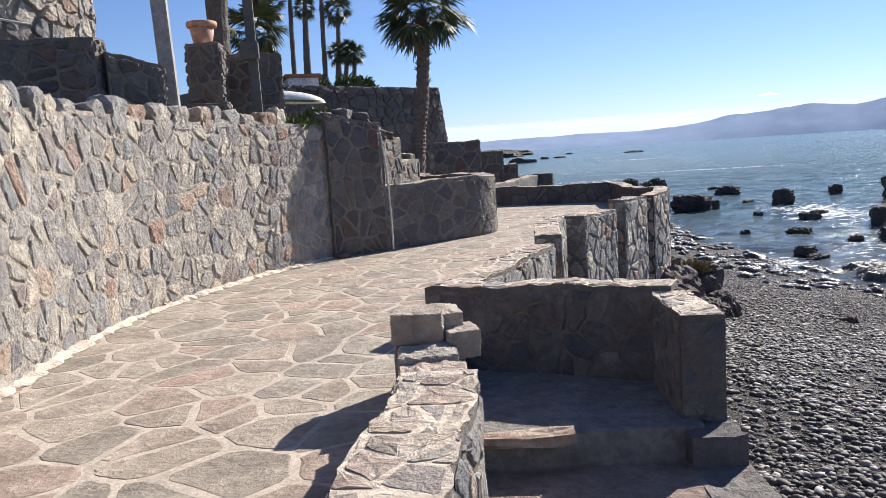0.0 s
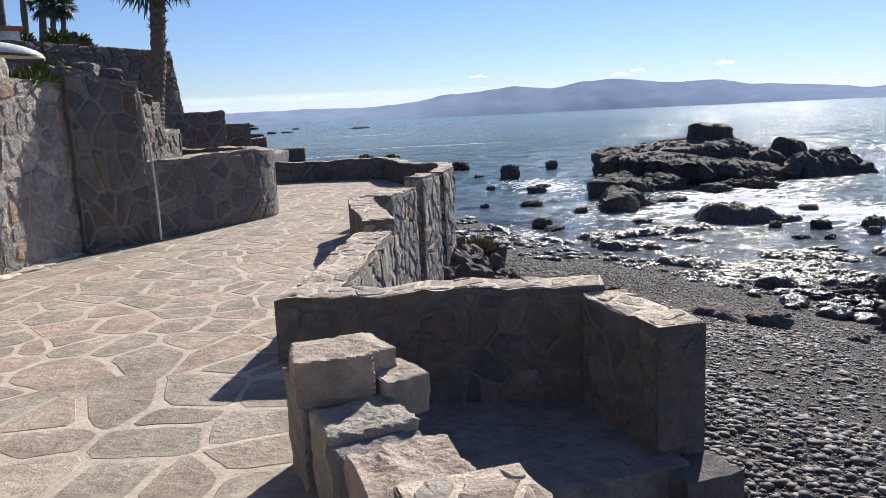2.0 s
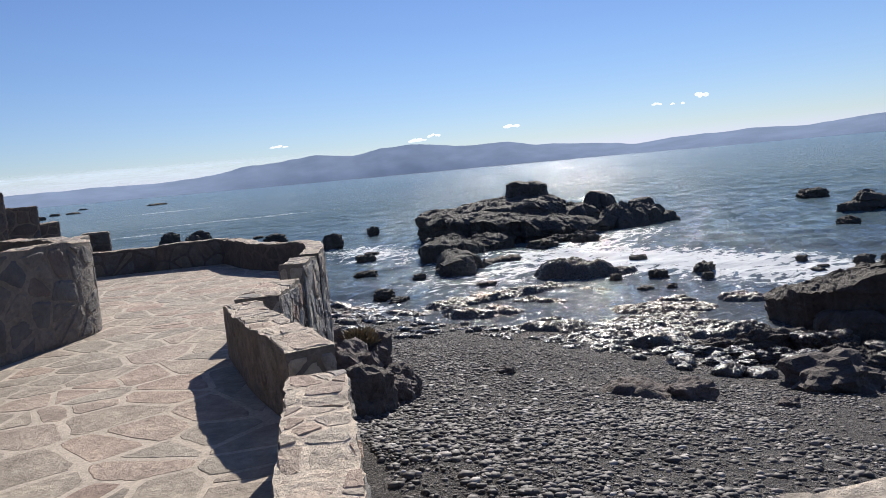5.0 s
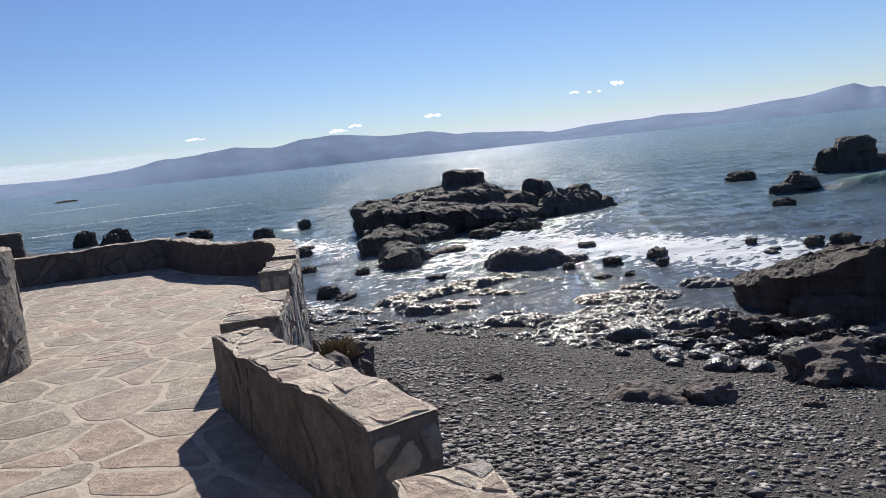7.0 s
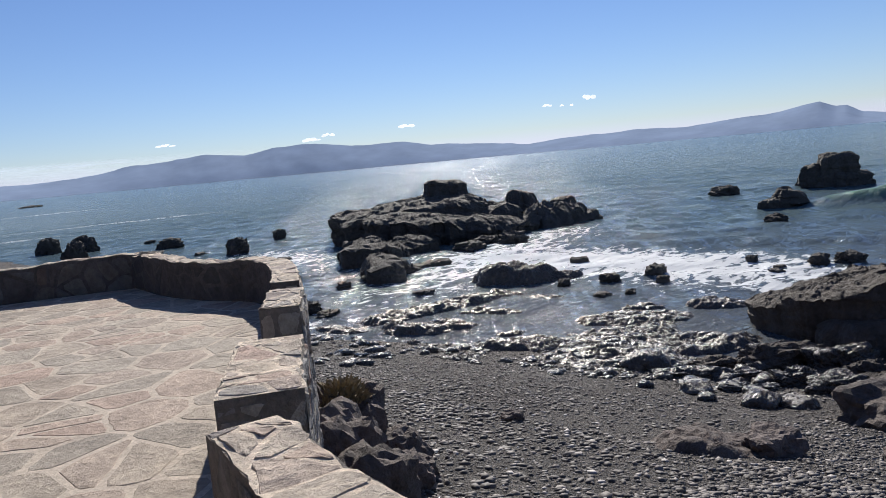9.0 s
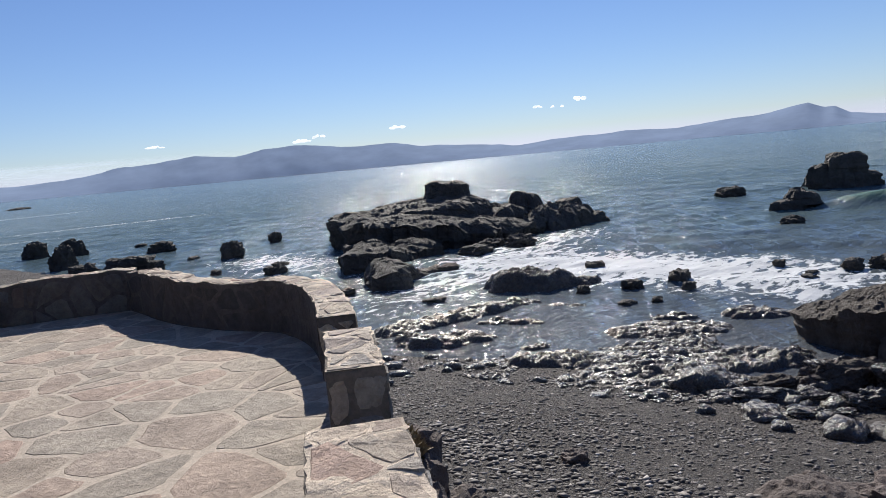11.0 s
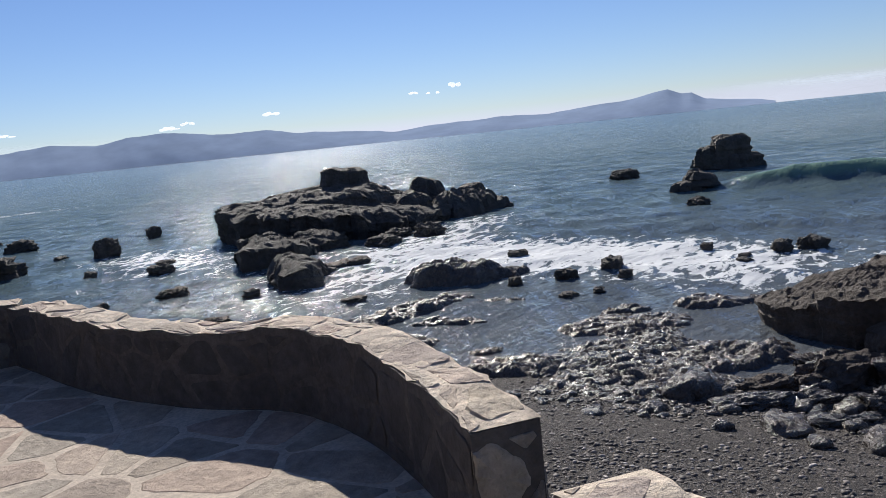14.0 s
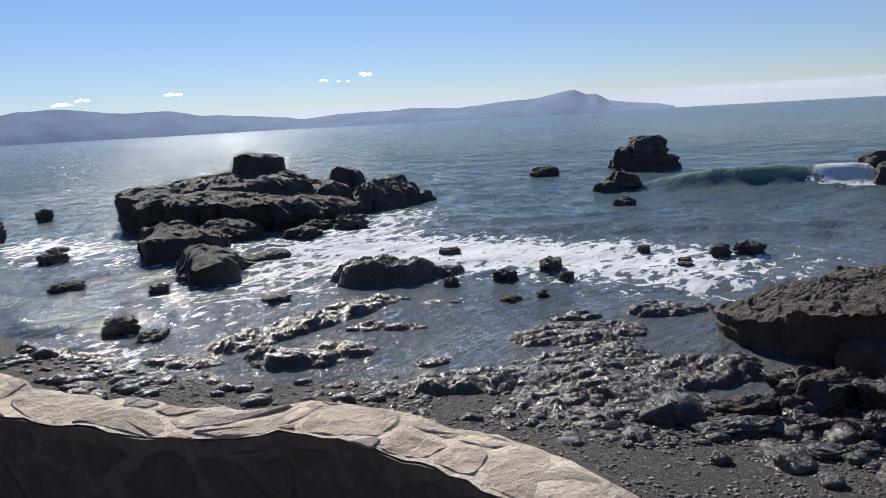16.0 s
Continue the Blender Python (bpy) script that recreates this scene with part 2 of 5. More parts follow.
    # Glitter is painted: noise and distance scale the specular level into sparkles.
    band_noise, glint = noise_node(n, l, 0.6, 8, 0.78, squash.outputs[0]), noise_node(n, l, 5.5, 3, 0.7, v)
    bands = ramp(n, l, band_noise.outputs[0], [(0.46, (0.08,)), (0.66, (0.5,))]).outputs[0]
    sharp = ramp(n, l, glint.outputs[0], [(0.52, (0.5,)), (0.62, (2.4,))]).outputs[0]
    reach = n.new("ShaderNodeVectorMath")
    reach.operation = "LENGTH"
    l.new(pos, reach.inputs[0])
    gloss = ramp(n, l, sums(n, l, "MULTIPLY", reach.outputs["Value"], 0.001), [(0.035, (0.07,)), (0.1, (0.12,)), (0.25, (0.15,)), (0.6, (0.18,))]).outputs[0]
    l.new(sums(n, l, "MAXIMUM", gloss, sums(n, l, "MULTIPLY", fac, 0.9)), p.inputs["Roughness"])
    # Stronger specular far out stands in for glare along the horizon.
    far_glitter = ramp(n, l, sums(n, l, "MULTIPLY", reach.outputs["Value"], 0.001), [(0.15, (0.0,)), (0.6, (1.5,))]).outputs[0]
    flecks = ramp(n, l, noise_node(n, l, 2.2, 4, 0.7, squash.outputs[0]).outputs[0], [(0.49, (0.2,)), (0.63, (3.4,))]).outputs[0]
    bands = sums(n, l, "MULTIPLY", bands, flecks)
    away = n.new("ShaderNodeVectorMath")
    away.operation = "SUBTRACT"
    away.inputs[1].default_value = (1.0, 11.0, 0.0)
    l.new(pos, away.inputs[0])
    flat = n.new("ShaderNodeSeparateXYZ")
    l.new(away.outputs[0], flat.inputs[0])
    bearing = sums(n, l, "ARCTAN2", flat.outputs[0], flat.outputs[1])
    range_ = sums(n, l, "DIVIDE", 4600.0, sums(n, l, "MAXIMUM", reach.outputs["Value"], 5.0))
    wide = n.new("ShaderNodeCombineXYZ")
    l.new(sums(n, l, "MULTIPLY", bearing, 400.0), wide.inputs[0])
    l.new(range_, wide.inputs[1])
    spark_noise = noise_node(n, l, 1.0, 5, 0.75, wide.outputs[0])
    spark = ramp(n, l, spark_noise.outputs[0], [(0.44, (0.06,)), (0.54, (0.4,)), (0.64, (5.5,))]).outputs[0]
    # Specular raised near shore and cut farther off shapes the painted glitter.
    near_glitter = ramp(n, l, sums(n, l, "MULTIPLY", reach.outputs["Value"], 0.001), [(0.03, (3.8,)), (0.065, (3.0,)), (0.11, (0.6,)), (0.4, (0.3,))]).outputs[0]
    sharp = sums(n, l, "MULTIPLY", sharp, near_glitter)
    l.new(sums(n, l, "MULTIPLY", spark, sums(n, l, "ADD", sums(n, l, "MULTIPLY", bands, sharp), sums(n, l, "MULTIPLY", bands, far_glitter))), p.inputs["Specular IOR Level"])
    l.new(b.outputs[0], p.inputs["Normal"])
    return m


WATER = water_material()


# Far backdrop: air haze and daylight are put into colour and a glow.
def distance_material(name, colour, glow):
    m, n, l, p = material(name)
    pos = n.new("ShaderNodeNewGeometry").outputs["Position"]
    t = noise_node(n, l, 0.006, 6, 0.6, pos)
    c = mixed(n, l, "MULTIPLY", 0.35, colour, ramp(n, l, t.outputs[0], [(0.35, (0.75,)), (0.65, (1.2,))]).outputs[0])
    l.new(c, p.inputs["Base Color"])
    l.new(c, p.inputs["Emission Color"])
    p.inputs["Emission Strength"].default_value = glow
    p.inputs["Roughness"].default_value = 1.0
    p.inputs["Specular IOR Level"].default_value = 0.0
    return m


# Blue-grey tone and glow hold the mountains' haze; clouds glow for their brightness.
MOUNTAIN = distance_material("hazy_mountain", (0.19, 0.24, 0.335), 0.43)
CLOUD = distance_material("cloud_white", (0.9, 0.92, 0.95), 0.75)


# ---- builders ----
def link(name, me, mat, parent=None, label="", category="", group="", kind=""):
    me.materials.append(mat)
    ob = new(name, me)
    if parent is not None:
        ob.parent = parent
    return tagged(ob, label, category, group, kind)


def mesh_of(name, verts, faces, smooth=False):
    me = bpy.data.meshes.new(name)
    me.from_pydata([tuple(map(float, v)) for v in verts], [], [tuple(map(int, q)) for q in faces])
    if smooth:
        me.shade_smooth()
    return me


def part(name, bm, mat, parent, label="", smooth=False):
    me = bpy.data.meshes.new(name)
    bm.to_mesh(me)
    bm.free()
    if smooth:
        me.shade_smooth()
    return link(name, me, mat, parent, label)


def clip(poly, ax, ay, c):
    """Keep the side of a polygon where ax*x + ay*y <= c."""
    out = []
    for i, (x, y) in enumerate(poly):
        px, py = poly[i - 1]
        d, e = ax * x + ay * y - c, ax * px + ay * py - c
        if (d <= 0) != (e <= 0):
            k = e / (e - d)
            out.append((px + (x - px) * k, py + (y - py) * k))
        if d <= 0:
            out.append((x, y))
    return out


def cells(w, h, su, sv, seed, jitter=0.85, drop=0.0):
    """Irregular polygons that fill a rectangle w by h: (centre, polygon)."""
    rng = random.Random(seed)
    nu, nv = max(1, round(w / su)), max(1, round(h / sv))
    du, dv = w / nu, h / nv
    site = {}
    for j in range(-2, nv + 2):
        for i in range(-2, nu + 2):
            off = 0.5 if j % 2 else 0.0
            if rng.random() < drop:
                continue
            site[i, j] = ((i + 0.5 + off * 0.6 + (rng.random() - 0.5) * jitter) * du, (j + 0.5 + (rng.random() - 0.5) * jitter) * dv)
    made = []
    for j in range(-1, nv + 1):
        for i in range(-1, nu + 1):
            if (i, j) not in site:
                continue
            x, y = site[i, j]
            poly = [(max(0, x - 2 * du), max(0, y - 2 * dv)), (min(w, x + 2 * du), max(0, y - 2 * dv)), (min(w, x + 2 * du), min(h, y + 2 * dv)), (max(0, x - 2 * du), min(h, y + 2 * dv))]
            if poly[1][0] <= poly[0][0] or poly[3][1] <= poly[0][1]:
                continue
            for b in range(-2, 3):
                for a in range(-2, 3):
                    q = site.get((i + a, j + b))
                    if (a or b) and q and poly:
                        ax, ay = q[0] - x, q[1] - y
                        poly = clip(poly, ax, ay, (q[0] ** 2 + q[1] ** 2 - x * x - y * y) / 2)
            if len(poly) > 2:
                made.append(poly)
    return made


def shrink(poly, gap):
    """Move each edge of a convex polygon inwards, and round its corners a little."""
    out = poly
    n = len(poly)
    area = sum(poly[i - 1][0] * poly[i][1] - poly[i][0] * poly[i - 1][1] for i in range(n))
    s = 1 if area > 0 else -1
    for i in range(n):
        (x0, y0), (x1, y1) = poly[i - 1], poly[i]
        d = math.hypot(x1 - x0, y1 - y0)
        if d < 1e-6:
            continue
        ax, ay = s * (y1 - y0) / d, -s * (x1 - x0) / d
        out = clip(out, ax, ay, ax * x0 + ay * y0 - gap)
        if len(out) < 3:
            return []
    return out


def rounded(poly, k, rng, wobble=0.045):
    """Cut the corners of a polygon and make its edges ragged."""
    out = []
    for i in range(len(poly)):
        (x0, y0), (x1, y1) = poly[i], poly[(i + 1) % len(poly)]
        L = math.hypot(x1 - x0, y1 - y0)
        if L < 0.02:
            continue
        steps = (k, 1 - k) if L < 0.12 else (k, 0.36 + rng.uniform(-0.08, 0.08), 0.66 + rng.uniform(-0.08, 0.08), 1 - k)
        for t in steps:
            e = rng.uniform(-0.2, 1.0) * wobble * min(L, 0.3)
            out.append((x0 + (x1 - x0) * t - (y1 - y0) / L * e, y0 + (y1 - y0) * t + (x1 - x0) / L * e))
    return out if len(out) > 2 else list(poly)


def stone_mesh(poly, at, depth, rng, inset=0.14, rough=0.01, tilt=0.06):
    """A stone on a surface: at(u, v, d) gives the place; its face is uneven and its rim is worn."""
    n = len(poly)
    cu, cv = sum(p[0] for p in poly) / n, sum(p[1] for p in poly) / n
    tu, tv = rng.uniform(-tilt, tilt), rng.uniform(-tilt, tilt)
    verts = [at(u, v, 0.0) for u, v in poly]
    for u, v in poly:
        k = 1 - inset * rng.uniform(0.4, 1.4)
        a, b = cu + (u - cu) * k, cv + (v - cv) * k
        verts.append(at(a, b, max(0.004, depth + (a - cu) * tu + (b - cv) * tv + rng.uniform(-rough, rough))))
    verts.append(at(cu, cv, depth + rng.uniform(-0.3, 1.0) * rough))
    faces = [(i, (i + 1) % n, n + (i + 1) % n, n + i) for i in range(n)] + [(n + i, n + (i + 1) % n, 2 * n) for i in range(n)]
    return verts, faces


def lay(parent, w, h, at, su, sv, gap, depth, seed, mat, name="stone", limit=300, keep=None, near=None, inset=0.14, rough=0.01, tilt=0.06, bend=0.16, jitter=0.85, drop=0.0, vary=0.0):
    """Cover a surface with separate stones; past the limit the rest are joined."""
    rng = random.Random(seed + 7)
    todo = []
    for poly in cells(w, h, su, sv, seed, jitter, drop):
        poly = shrink(poly, gap * rng.uniform(1 - vary, 1 + vary))
        if len(poly) < 3:
            continue
        n = len(poly)
        c = (sum(p[0] for p in poly) / n, sum(p[1] for p in poly) / n)
        span = max(p[0] for p in poly) - min(p[0] for p in poly)
        if span < 0.05 or (keep and not keep(*c)):
            continue
        if keep:
            # cut a stone along the edge of its surface
            cut = []
            for x, y in poly:
                k = 1.0
                while k > 0.1 and not keep(c[0] + (x - c[0]) * k, c[1] + (y - c[1]) * k):
                    k -= 0.06
                cut.append((c[0] + (x - c[0]) * k, c[1] + (y - c[1]) * k))
            poly = cut
        todo.append((near(*c) if near else 0, c, rounded(poly, bend, rng)))
    todo.sort(key=lambda q: q[0])
    rest_v, rest_f = [], []
    for i, (_, c, poly) in enumerate(todo):
        v, f = stone_mesh(poly, at, depth * rng.uniform(0.5, 1.3), rng, inset, rough, tilt)
        if i < limit:
            link(name, mesh_of(name, v, f), mat, parent)
        else:
            o = len(rest_v)
            rest_v += v
            rest_f += [tuple(k + o for k in q) for q in f]
    if rest_v:
        link(name + "s_joined", mesh_of(name, rest_v, rest_f), mat, parent, kind="stuff")


def resample(pts, step, smooth=False):
    if smooth and len(pts) > 2:
        P = [Vector(p) for p in pts]
        P = [P[0] * 2 - P[1]] + P + [P[-1] * 2 - P[-2]]
        fine = []
        for i in range(1, len(P) - 2):
            for k in range(8):
                t = k / 8
                fine.append(0.5 * (2 * P[i] + (P[i + 1] - P[i - 1]) * t + (2 * P[i - 1] - 5 * P[i] + 4 * P[i + 1] - P[i + 2]) * t * t + (3 * P[i] - P[i - 1] - 3 * P[i + 1] + P[i + 2]) * t ** 3))
        pts = [tuple(q) for q in fine] + [pts[-1]]
    P = np.array(pts, float)
    s = np.r_[0, np.cumsum(np.hypot(*np.diff(P, axis=0).T))]
    k = max(2, int(s[-1] / step) + 1)
    u = np.linspace(0, s[-1], k)
    return np.c_[np.interp(u, s, P[:, 0]), np.interp(u, s, P[:, 1])], u


class Line:
    """A plan line with its length, and its left-hand normal at each point."""

    def __init__(self, pts, smooth=True, step=0.15):
        self.p, self.u = resample(pts, step, smooth)
        d = np.gradient(self.p, self.u, axis=0)
        d /= np.hypot(d[:, 0], d[:, 1])[:, None]
        self.n = np.c_[-d[:, 1], d[:, 0]]
        self.d = d
        self.length = float(self.u[-1])

    def at(self, u, off):
        x, y = np.interp(u, self.u, self.p[:, 0]), np.interp(u, self.u, self.p[:, 1])
        nx, ny = np.interp(u, self.u, self.n[:, 0]), np.interp(u, self.u, self.n[:, 1])
        k = math.hypot(nx, ny)
        return float(x + nx / k * off), float(y + ny / k * off)


def masonry(name, pts, top, th, low_left=0.0, low_right=0.0, seed=1, size=0.24, label="", faces="LRTAB", smooth=True, limit=150, depth=0.026, inner=0.009, cap=True, top_end=None, batter=0.0, stone=None, mortar=None, inside_stone=None):
    """A rubble wall along a plan line: mortar core, stones on its left, right and end faces, and cap stones on top."""
    line = Line(pts, smooth, 0.07)
    stone, mortar, inside_stone = stone or SHADED_STONE, mortar or MID_MORTAR, inside_stone or SHADED_STONE
    low = min(low_left, low_right)
    half = th / 2
    rng = random.Random(seed)

    def crest(u):
        t = top + ((top_end - top) * u / line.length if top_end is not None else 0)
        return t + 0.02 * math.sin(u * 2.3 + seed) + 0.01 * math.sin(u * 7.1 + seed * 3) + 0.006 * math.sin(u * 17.3 + seed) + 0.003 * math.sin(u * 29.7 + seed * 2)
    V, F = [], []
    k = len(line.u)
    for i, u in enumerate(line.u):
        z = crest(u)
        w = 0.004 * math.sin(u * 5 + seed)
        for off, zz in ((half - 0.010 + w + batter * (z - low), low), (half - 0.012 + w, z - 0.007), (-half + 0.012 + w, z - 0.007), (-half + 0.010 + w - batter * (z - low), low)):
            V.append((*line.at(u, off), zz))
    for i in range(k - 1):
        a, b = 4 * i, 4 * i + 4
        F += [(a + j, b + j, b + (j + 1) % 4, a + (j + 1) % 4) for j in range(4)]
    F += [(0, 1, 2, 3), (4 * k - 1, 4 * k - 2, 4 * k - 3, 4 * k - 4)]
    core = link(name, mesh_of(name, V, [q[::-1] for q in F]), mortar, None, label, "wall", "", "structure")
    L = line.length
    if "L" in faces:
        H = min(top, top_end if top_end is not None else top) - low_left
        lay(core, L, H, lambda u, v, d: (*line.at(u, half + d - 0.01 + batter * (H - v)), v / H * (crest(u) - low_left - 0.03) + low_left), size * 0.95, size * 0.88, 0.012, depth, seed, stone, limit=limit, near=lambda u, v: -v, rough=depth * 0.35, jitter=1.2, drop=0.26, vary=0.6, inset=0.22)
    if "R" in faces:
        H = min(top, top_end if top_end is not None else top) - low_right
        lay(core, L, H, lambda u, v, d: (*line.at(u, -half - d + 0.01 - batter * (H - v)), v / H * (crest(u) - low_right - 0.03) + low_right), size * 1.1, size, 0.014, inner, seed + 1, inside_stone, limit=limit, near=lambda u, v: -v, rough=inner * 0.35, tilt=inner * 1.5, jitter=1.2, drop=0.22, vary=0.6, inset=0.26)
    for key, u0, sgn in (("A", 0.0, -1), ("B", L, 1)):
        if key in faces:
            d0 = line.d[0 if key == "A" else -1]
            H = crest(u0) - low
            lay(core, th, H, lambda u, v, d: (line.at(u0, half - u)[0] + sgn * d0[0] * (d - 0.006), line.at(u0, half - u)[1] + sgn * d0[1] * (d - 0.006), low + v * 0.99), size * 0.8, size * 0.9, 0.012, depth, seed + 2, stone, limit=60, near=lambda u, v: -v)
    if cap and "T" in faces:
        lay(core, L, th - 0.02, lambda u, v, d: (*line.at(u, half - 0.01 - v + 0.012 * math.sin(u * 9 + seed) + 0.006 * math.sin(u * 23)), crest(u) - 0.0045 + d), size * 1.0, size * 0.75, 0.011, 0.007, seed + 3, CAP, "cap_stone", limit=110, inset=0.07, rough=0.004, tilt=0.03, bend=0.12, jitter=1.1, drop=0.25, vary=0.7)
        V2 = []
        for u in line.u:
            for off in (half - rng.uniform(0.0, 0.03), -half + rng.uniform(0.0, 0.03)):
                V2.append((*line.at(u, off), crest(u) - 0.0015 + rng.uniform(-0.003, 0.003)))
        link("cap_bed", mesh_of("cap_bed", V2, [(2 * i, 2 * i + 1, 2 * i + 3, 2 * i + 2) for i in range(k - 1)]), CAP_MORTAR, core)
    return core


def inside(x, y, poly):
    hit = False
    for i in range(len(poly)):
        (x0, y0), (x1, y1) = poly[i - 1], poly[i]
        if (y0 > y) != (y1 > y) and x < (x1 - x0) * (y - y0) / (y1 - y0) + x0:
            hit = not hit
    return hit


def axis(lo, hi, step, reach, grow=1.22):
    a = list(np.arange(lo, hi, step))
    s, x = step, a[-1]
    while x < reach:
        s *= grow
        x += s
        a.append(x)
    s, x = step, a[0]
    while x > -reach:
        s *= grow
        x -= s
        a.insert(0, x)
    return np.array(a)


def vnoise(x, y, scale, seed=0):
    """Smooth value noise on arrays."""
    x, y = x / scale + seed * 17.3, y / scale + seed * 9.1
    xi, yi = np.floor(x), np.floor(y)
    fx, fy = x - xi, y - yi
    fx, fy = fx * fx * (3 - 2 * fx), fy * fy * (3 - 2 * fy)

    def h(a, b):
        s = np.sin(a * 127.1 + b * 311.7 + seed * 3.3) * 43758.5453
        return s - np.floor(s)
    return (h(xi, yi) * (1 - fx) + h(xi + 1, yi) * fx) * (1 - fy) + (h(xi, yi + 1) * (1 - fx) + h(xi + 1, yi + 1) * fx) * fy


def fractal(x, y, scale, octaves=4, seed=0):
    v, a = 0, 0.5
    for o in range(octaves):
        v = v + a * vnoise(x, y, scale / 2 ** o, seed + o)
        a *= 0.5
    return v


# ---- ground, beach and sea ----
SEA = -4.05


def beach_height(x, y):
    shift = 2.4 * np.clip((y - 19) / 7, 0, 1) - np.clip((y - 32) * 0.08, 0, 3) - np.clip(16.5 - y, 0, 14) * 0.28
    shift = shift + 1.1 * np.clip((y - 26) / 4, 0, 1)
    q = x + shift
    z = np.where(q < 14, -2.24 - 0.172 * (q - 5.5), -3.7 - 0.125 * (q - 14))
    z = np.clip(z, -7.0, -1.6)
    return z + 0.14 * (fractal(x, y, 2.2, 4, 3) - 0.47) + 0.25 * (fractal(x, y, 9, 3, 5) - 0.45)


def sheet(name, xs, ys, height, mat, label, category, extra=None, smooth=True):
    X, Y = np.meshgrid(xs, ys)
    Z = height(X, Y)
    nx, ny = len(xs), len(ys)
    V = np.c_[X.ravel(), Y.ravel(), Z.ravel()]
    i = (np.arange(ny - 1)[:, None] * nx + np.arange(nx - 1)[None]).ravel()
    F = np.c_[i, i + 1, i + nx + 1, i + nx]
    me = bpy.data.meshes.new(name)
    me.from_pydata(V.tolist(), [], F.tolist())
    if smooth:
        me.shade_smooth()
    if extra is not None:
        a = me.attributes.new("foam", "FLOAT", "POINT")
        a.data.foreach_set("value", extra(X, Y).ravel().astype(np.float32))
    return link(name, me, mat, None, label, category, "", "structure")


sheet("ground", axis(2, 30, 0.3, 4600), axis(-4, 42, 0.3, 4600), beach_height, SAND, "dark grey gravel beach sloping down to the sea", "beach")


def gauss(X, Y, x, y, a, b, turn=0.0):
    c, s = math.cos(radians(turn)), math.sin(radians(turn))
    u, v = (X - x) * c + (Y - y) * s, -(X - x) * s + (Y - y) * c
    return np.exp(-(u / a) ** 2 - (v / b) ** 2)


def wavelets(X, Y):
    """Small steep wavelets that fade out with distance."""
    fade = np.clip(1.25 - np.hypot(X - 10, Y - 15) / 190, 0, 1)
    u, v = X * 0.77 + Y * 0.64, Y * 0.77 - X * 0.64
    jag = vnoise(u, v * 0.6, 0.75, 21) - 0.5
    chop = vnoise(u, v * 0.5, 2.3, 23) - 0.5
    shelter = np.clip((np.hypot(X - 16, Y - 22) - 3) / 9, 0.25, 1)
    return fade * shelter * ((0.13 + 0.06 * np.clip(2.0 - np.hypot(X - 10, Y - 15) / 35, 0, 1)) * jag + 0.15 * chop)


def wave_line(X, Y):
    """Distance seaward of the breaking wave's crest, and its strength along the crest."""
    d = (X - 57.5) * 0.98 + (Y - 26) * 0.18 + 0.6 * np.sin(Y * 0.25)
    return d, np.clip((33 - Y) / 6, 0, 1) * np.clip((Y + 14) / 8, 0, 1)


def sea_height(X, Y):
    near = np.clip(1.2 - np.hypot(X - 20, Y - 30) / 140, 0, 1)
    z = SEA + near * (0.16 * (fractal(X * 0.8 + Y * 0.5, Y - X * 0.4, 5, 3, 11) - 0.45) + 0.05 * np.sin((X * 0.97 + Y * 0.2) * 0.55 + 2 * fractal(X, Y, 12, 2, 4)))
    z = z + wavelets(X, Y)
    d, k = wave_line(X, Y)
    z = z + k * 1.2 * np.exp(-np.where(d > 0, (d / 3.0) ** 2, (d / 1.3) ** 2))
    d2 = (X - 37) * 0.95 + (Y - 30) * 0.3 + 0.5 * np.sin(Y * 0.4)
    return z + 0.18 * np.exp(-(d2 / 1.2) ** 2) * np.clip((44 - Y) / 5, 0, 1) * np.clip((Y - 6) / 6, 0, 1)


def foam_density(X, Y):
    f = 0.8 * gauss(X, Y, 30.0, 30.5, 5.2, 13, 8) + 0.3 * gauss(X, Y, 27, 21, 4, 4) + 0.6 * gauss(X, Y, 25.5, 54, 4.5, 10, -12) + 0.5 * gauss(X, Y, 38, 41, 7, 4, 20)
    f = f + 0.35 * gauss(X, Y, 22, 36, 4, 6) + 0.16 * gauss(X, Y, 46, 36, 10, 10)
    d, k = wave_line(X, Y)
    white = np.clip((22 - Y) / 4, 0, 1)
    f = f + k * white * 1.6 * np.exp(-((d + 0.9) / 1.6) ** 2) 
    f = f + 0.4 * gauss(X, Y, 14.2, 33, 1.6, 5) + 0.3 * gauss(X, Y, 18, 34, 3.5, 5)
    f = f + 0.55 * gauss(X, Y, 45, 140, 26, 3, -14) + 0.5 * gauss(X, Y, 24, 120, 14, 3) + 0.6 * gauss(X, Y, 70, 260, 40, 6, -10)
    streaks = fractal(X, Y * 0.4, 26, 3, 8)
    return np.clip(f, 0, 1.5) + 0.12 * (streaks - 0.45)


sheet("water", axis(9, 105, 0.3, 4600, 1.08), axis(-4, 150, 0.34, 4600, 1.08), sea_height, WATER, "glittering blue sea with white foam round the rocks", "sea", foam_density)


# ---- distant mountains and clouds ----
RIDGE = [(-6, 0.7), (0, 0.8), (4.8, 0.85), (8.3, 0.9), (12.3, 0.88), (15.6, 0.9), (17.6, 1.07), (20.1, 1.5), (22.7, 1.65), (25.1, 1.92), (27.8, 1.6), (29.8, 2.0), (32.3, 2.1), (36.0, 1.6), (39.5, 1.66), (41.4, 1.25), (44.8, 1.05), (48.7, 0.6), (51.0, 0.8), (53.9, 0.88), (56.7, 0.92), (59.8, 0.8), (62.8, 1.0), (66.1, 1.22), (68.4, 1.6), (69.3, 1.25), (70.0, 1.24), (70.9, 0.7), (74.3, 0.3), (75.6, 0.02)]


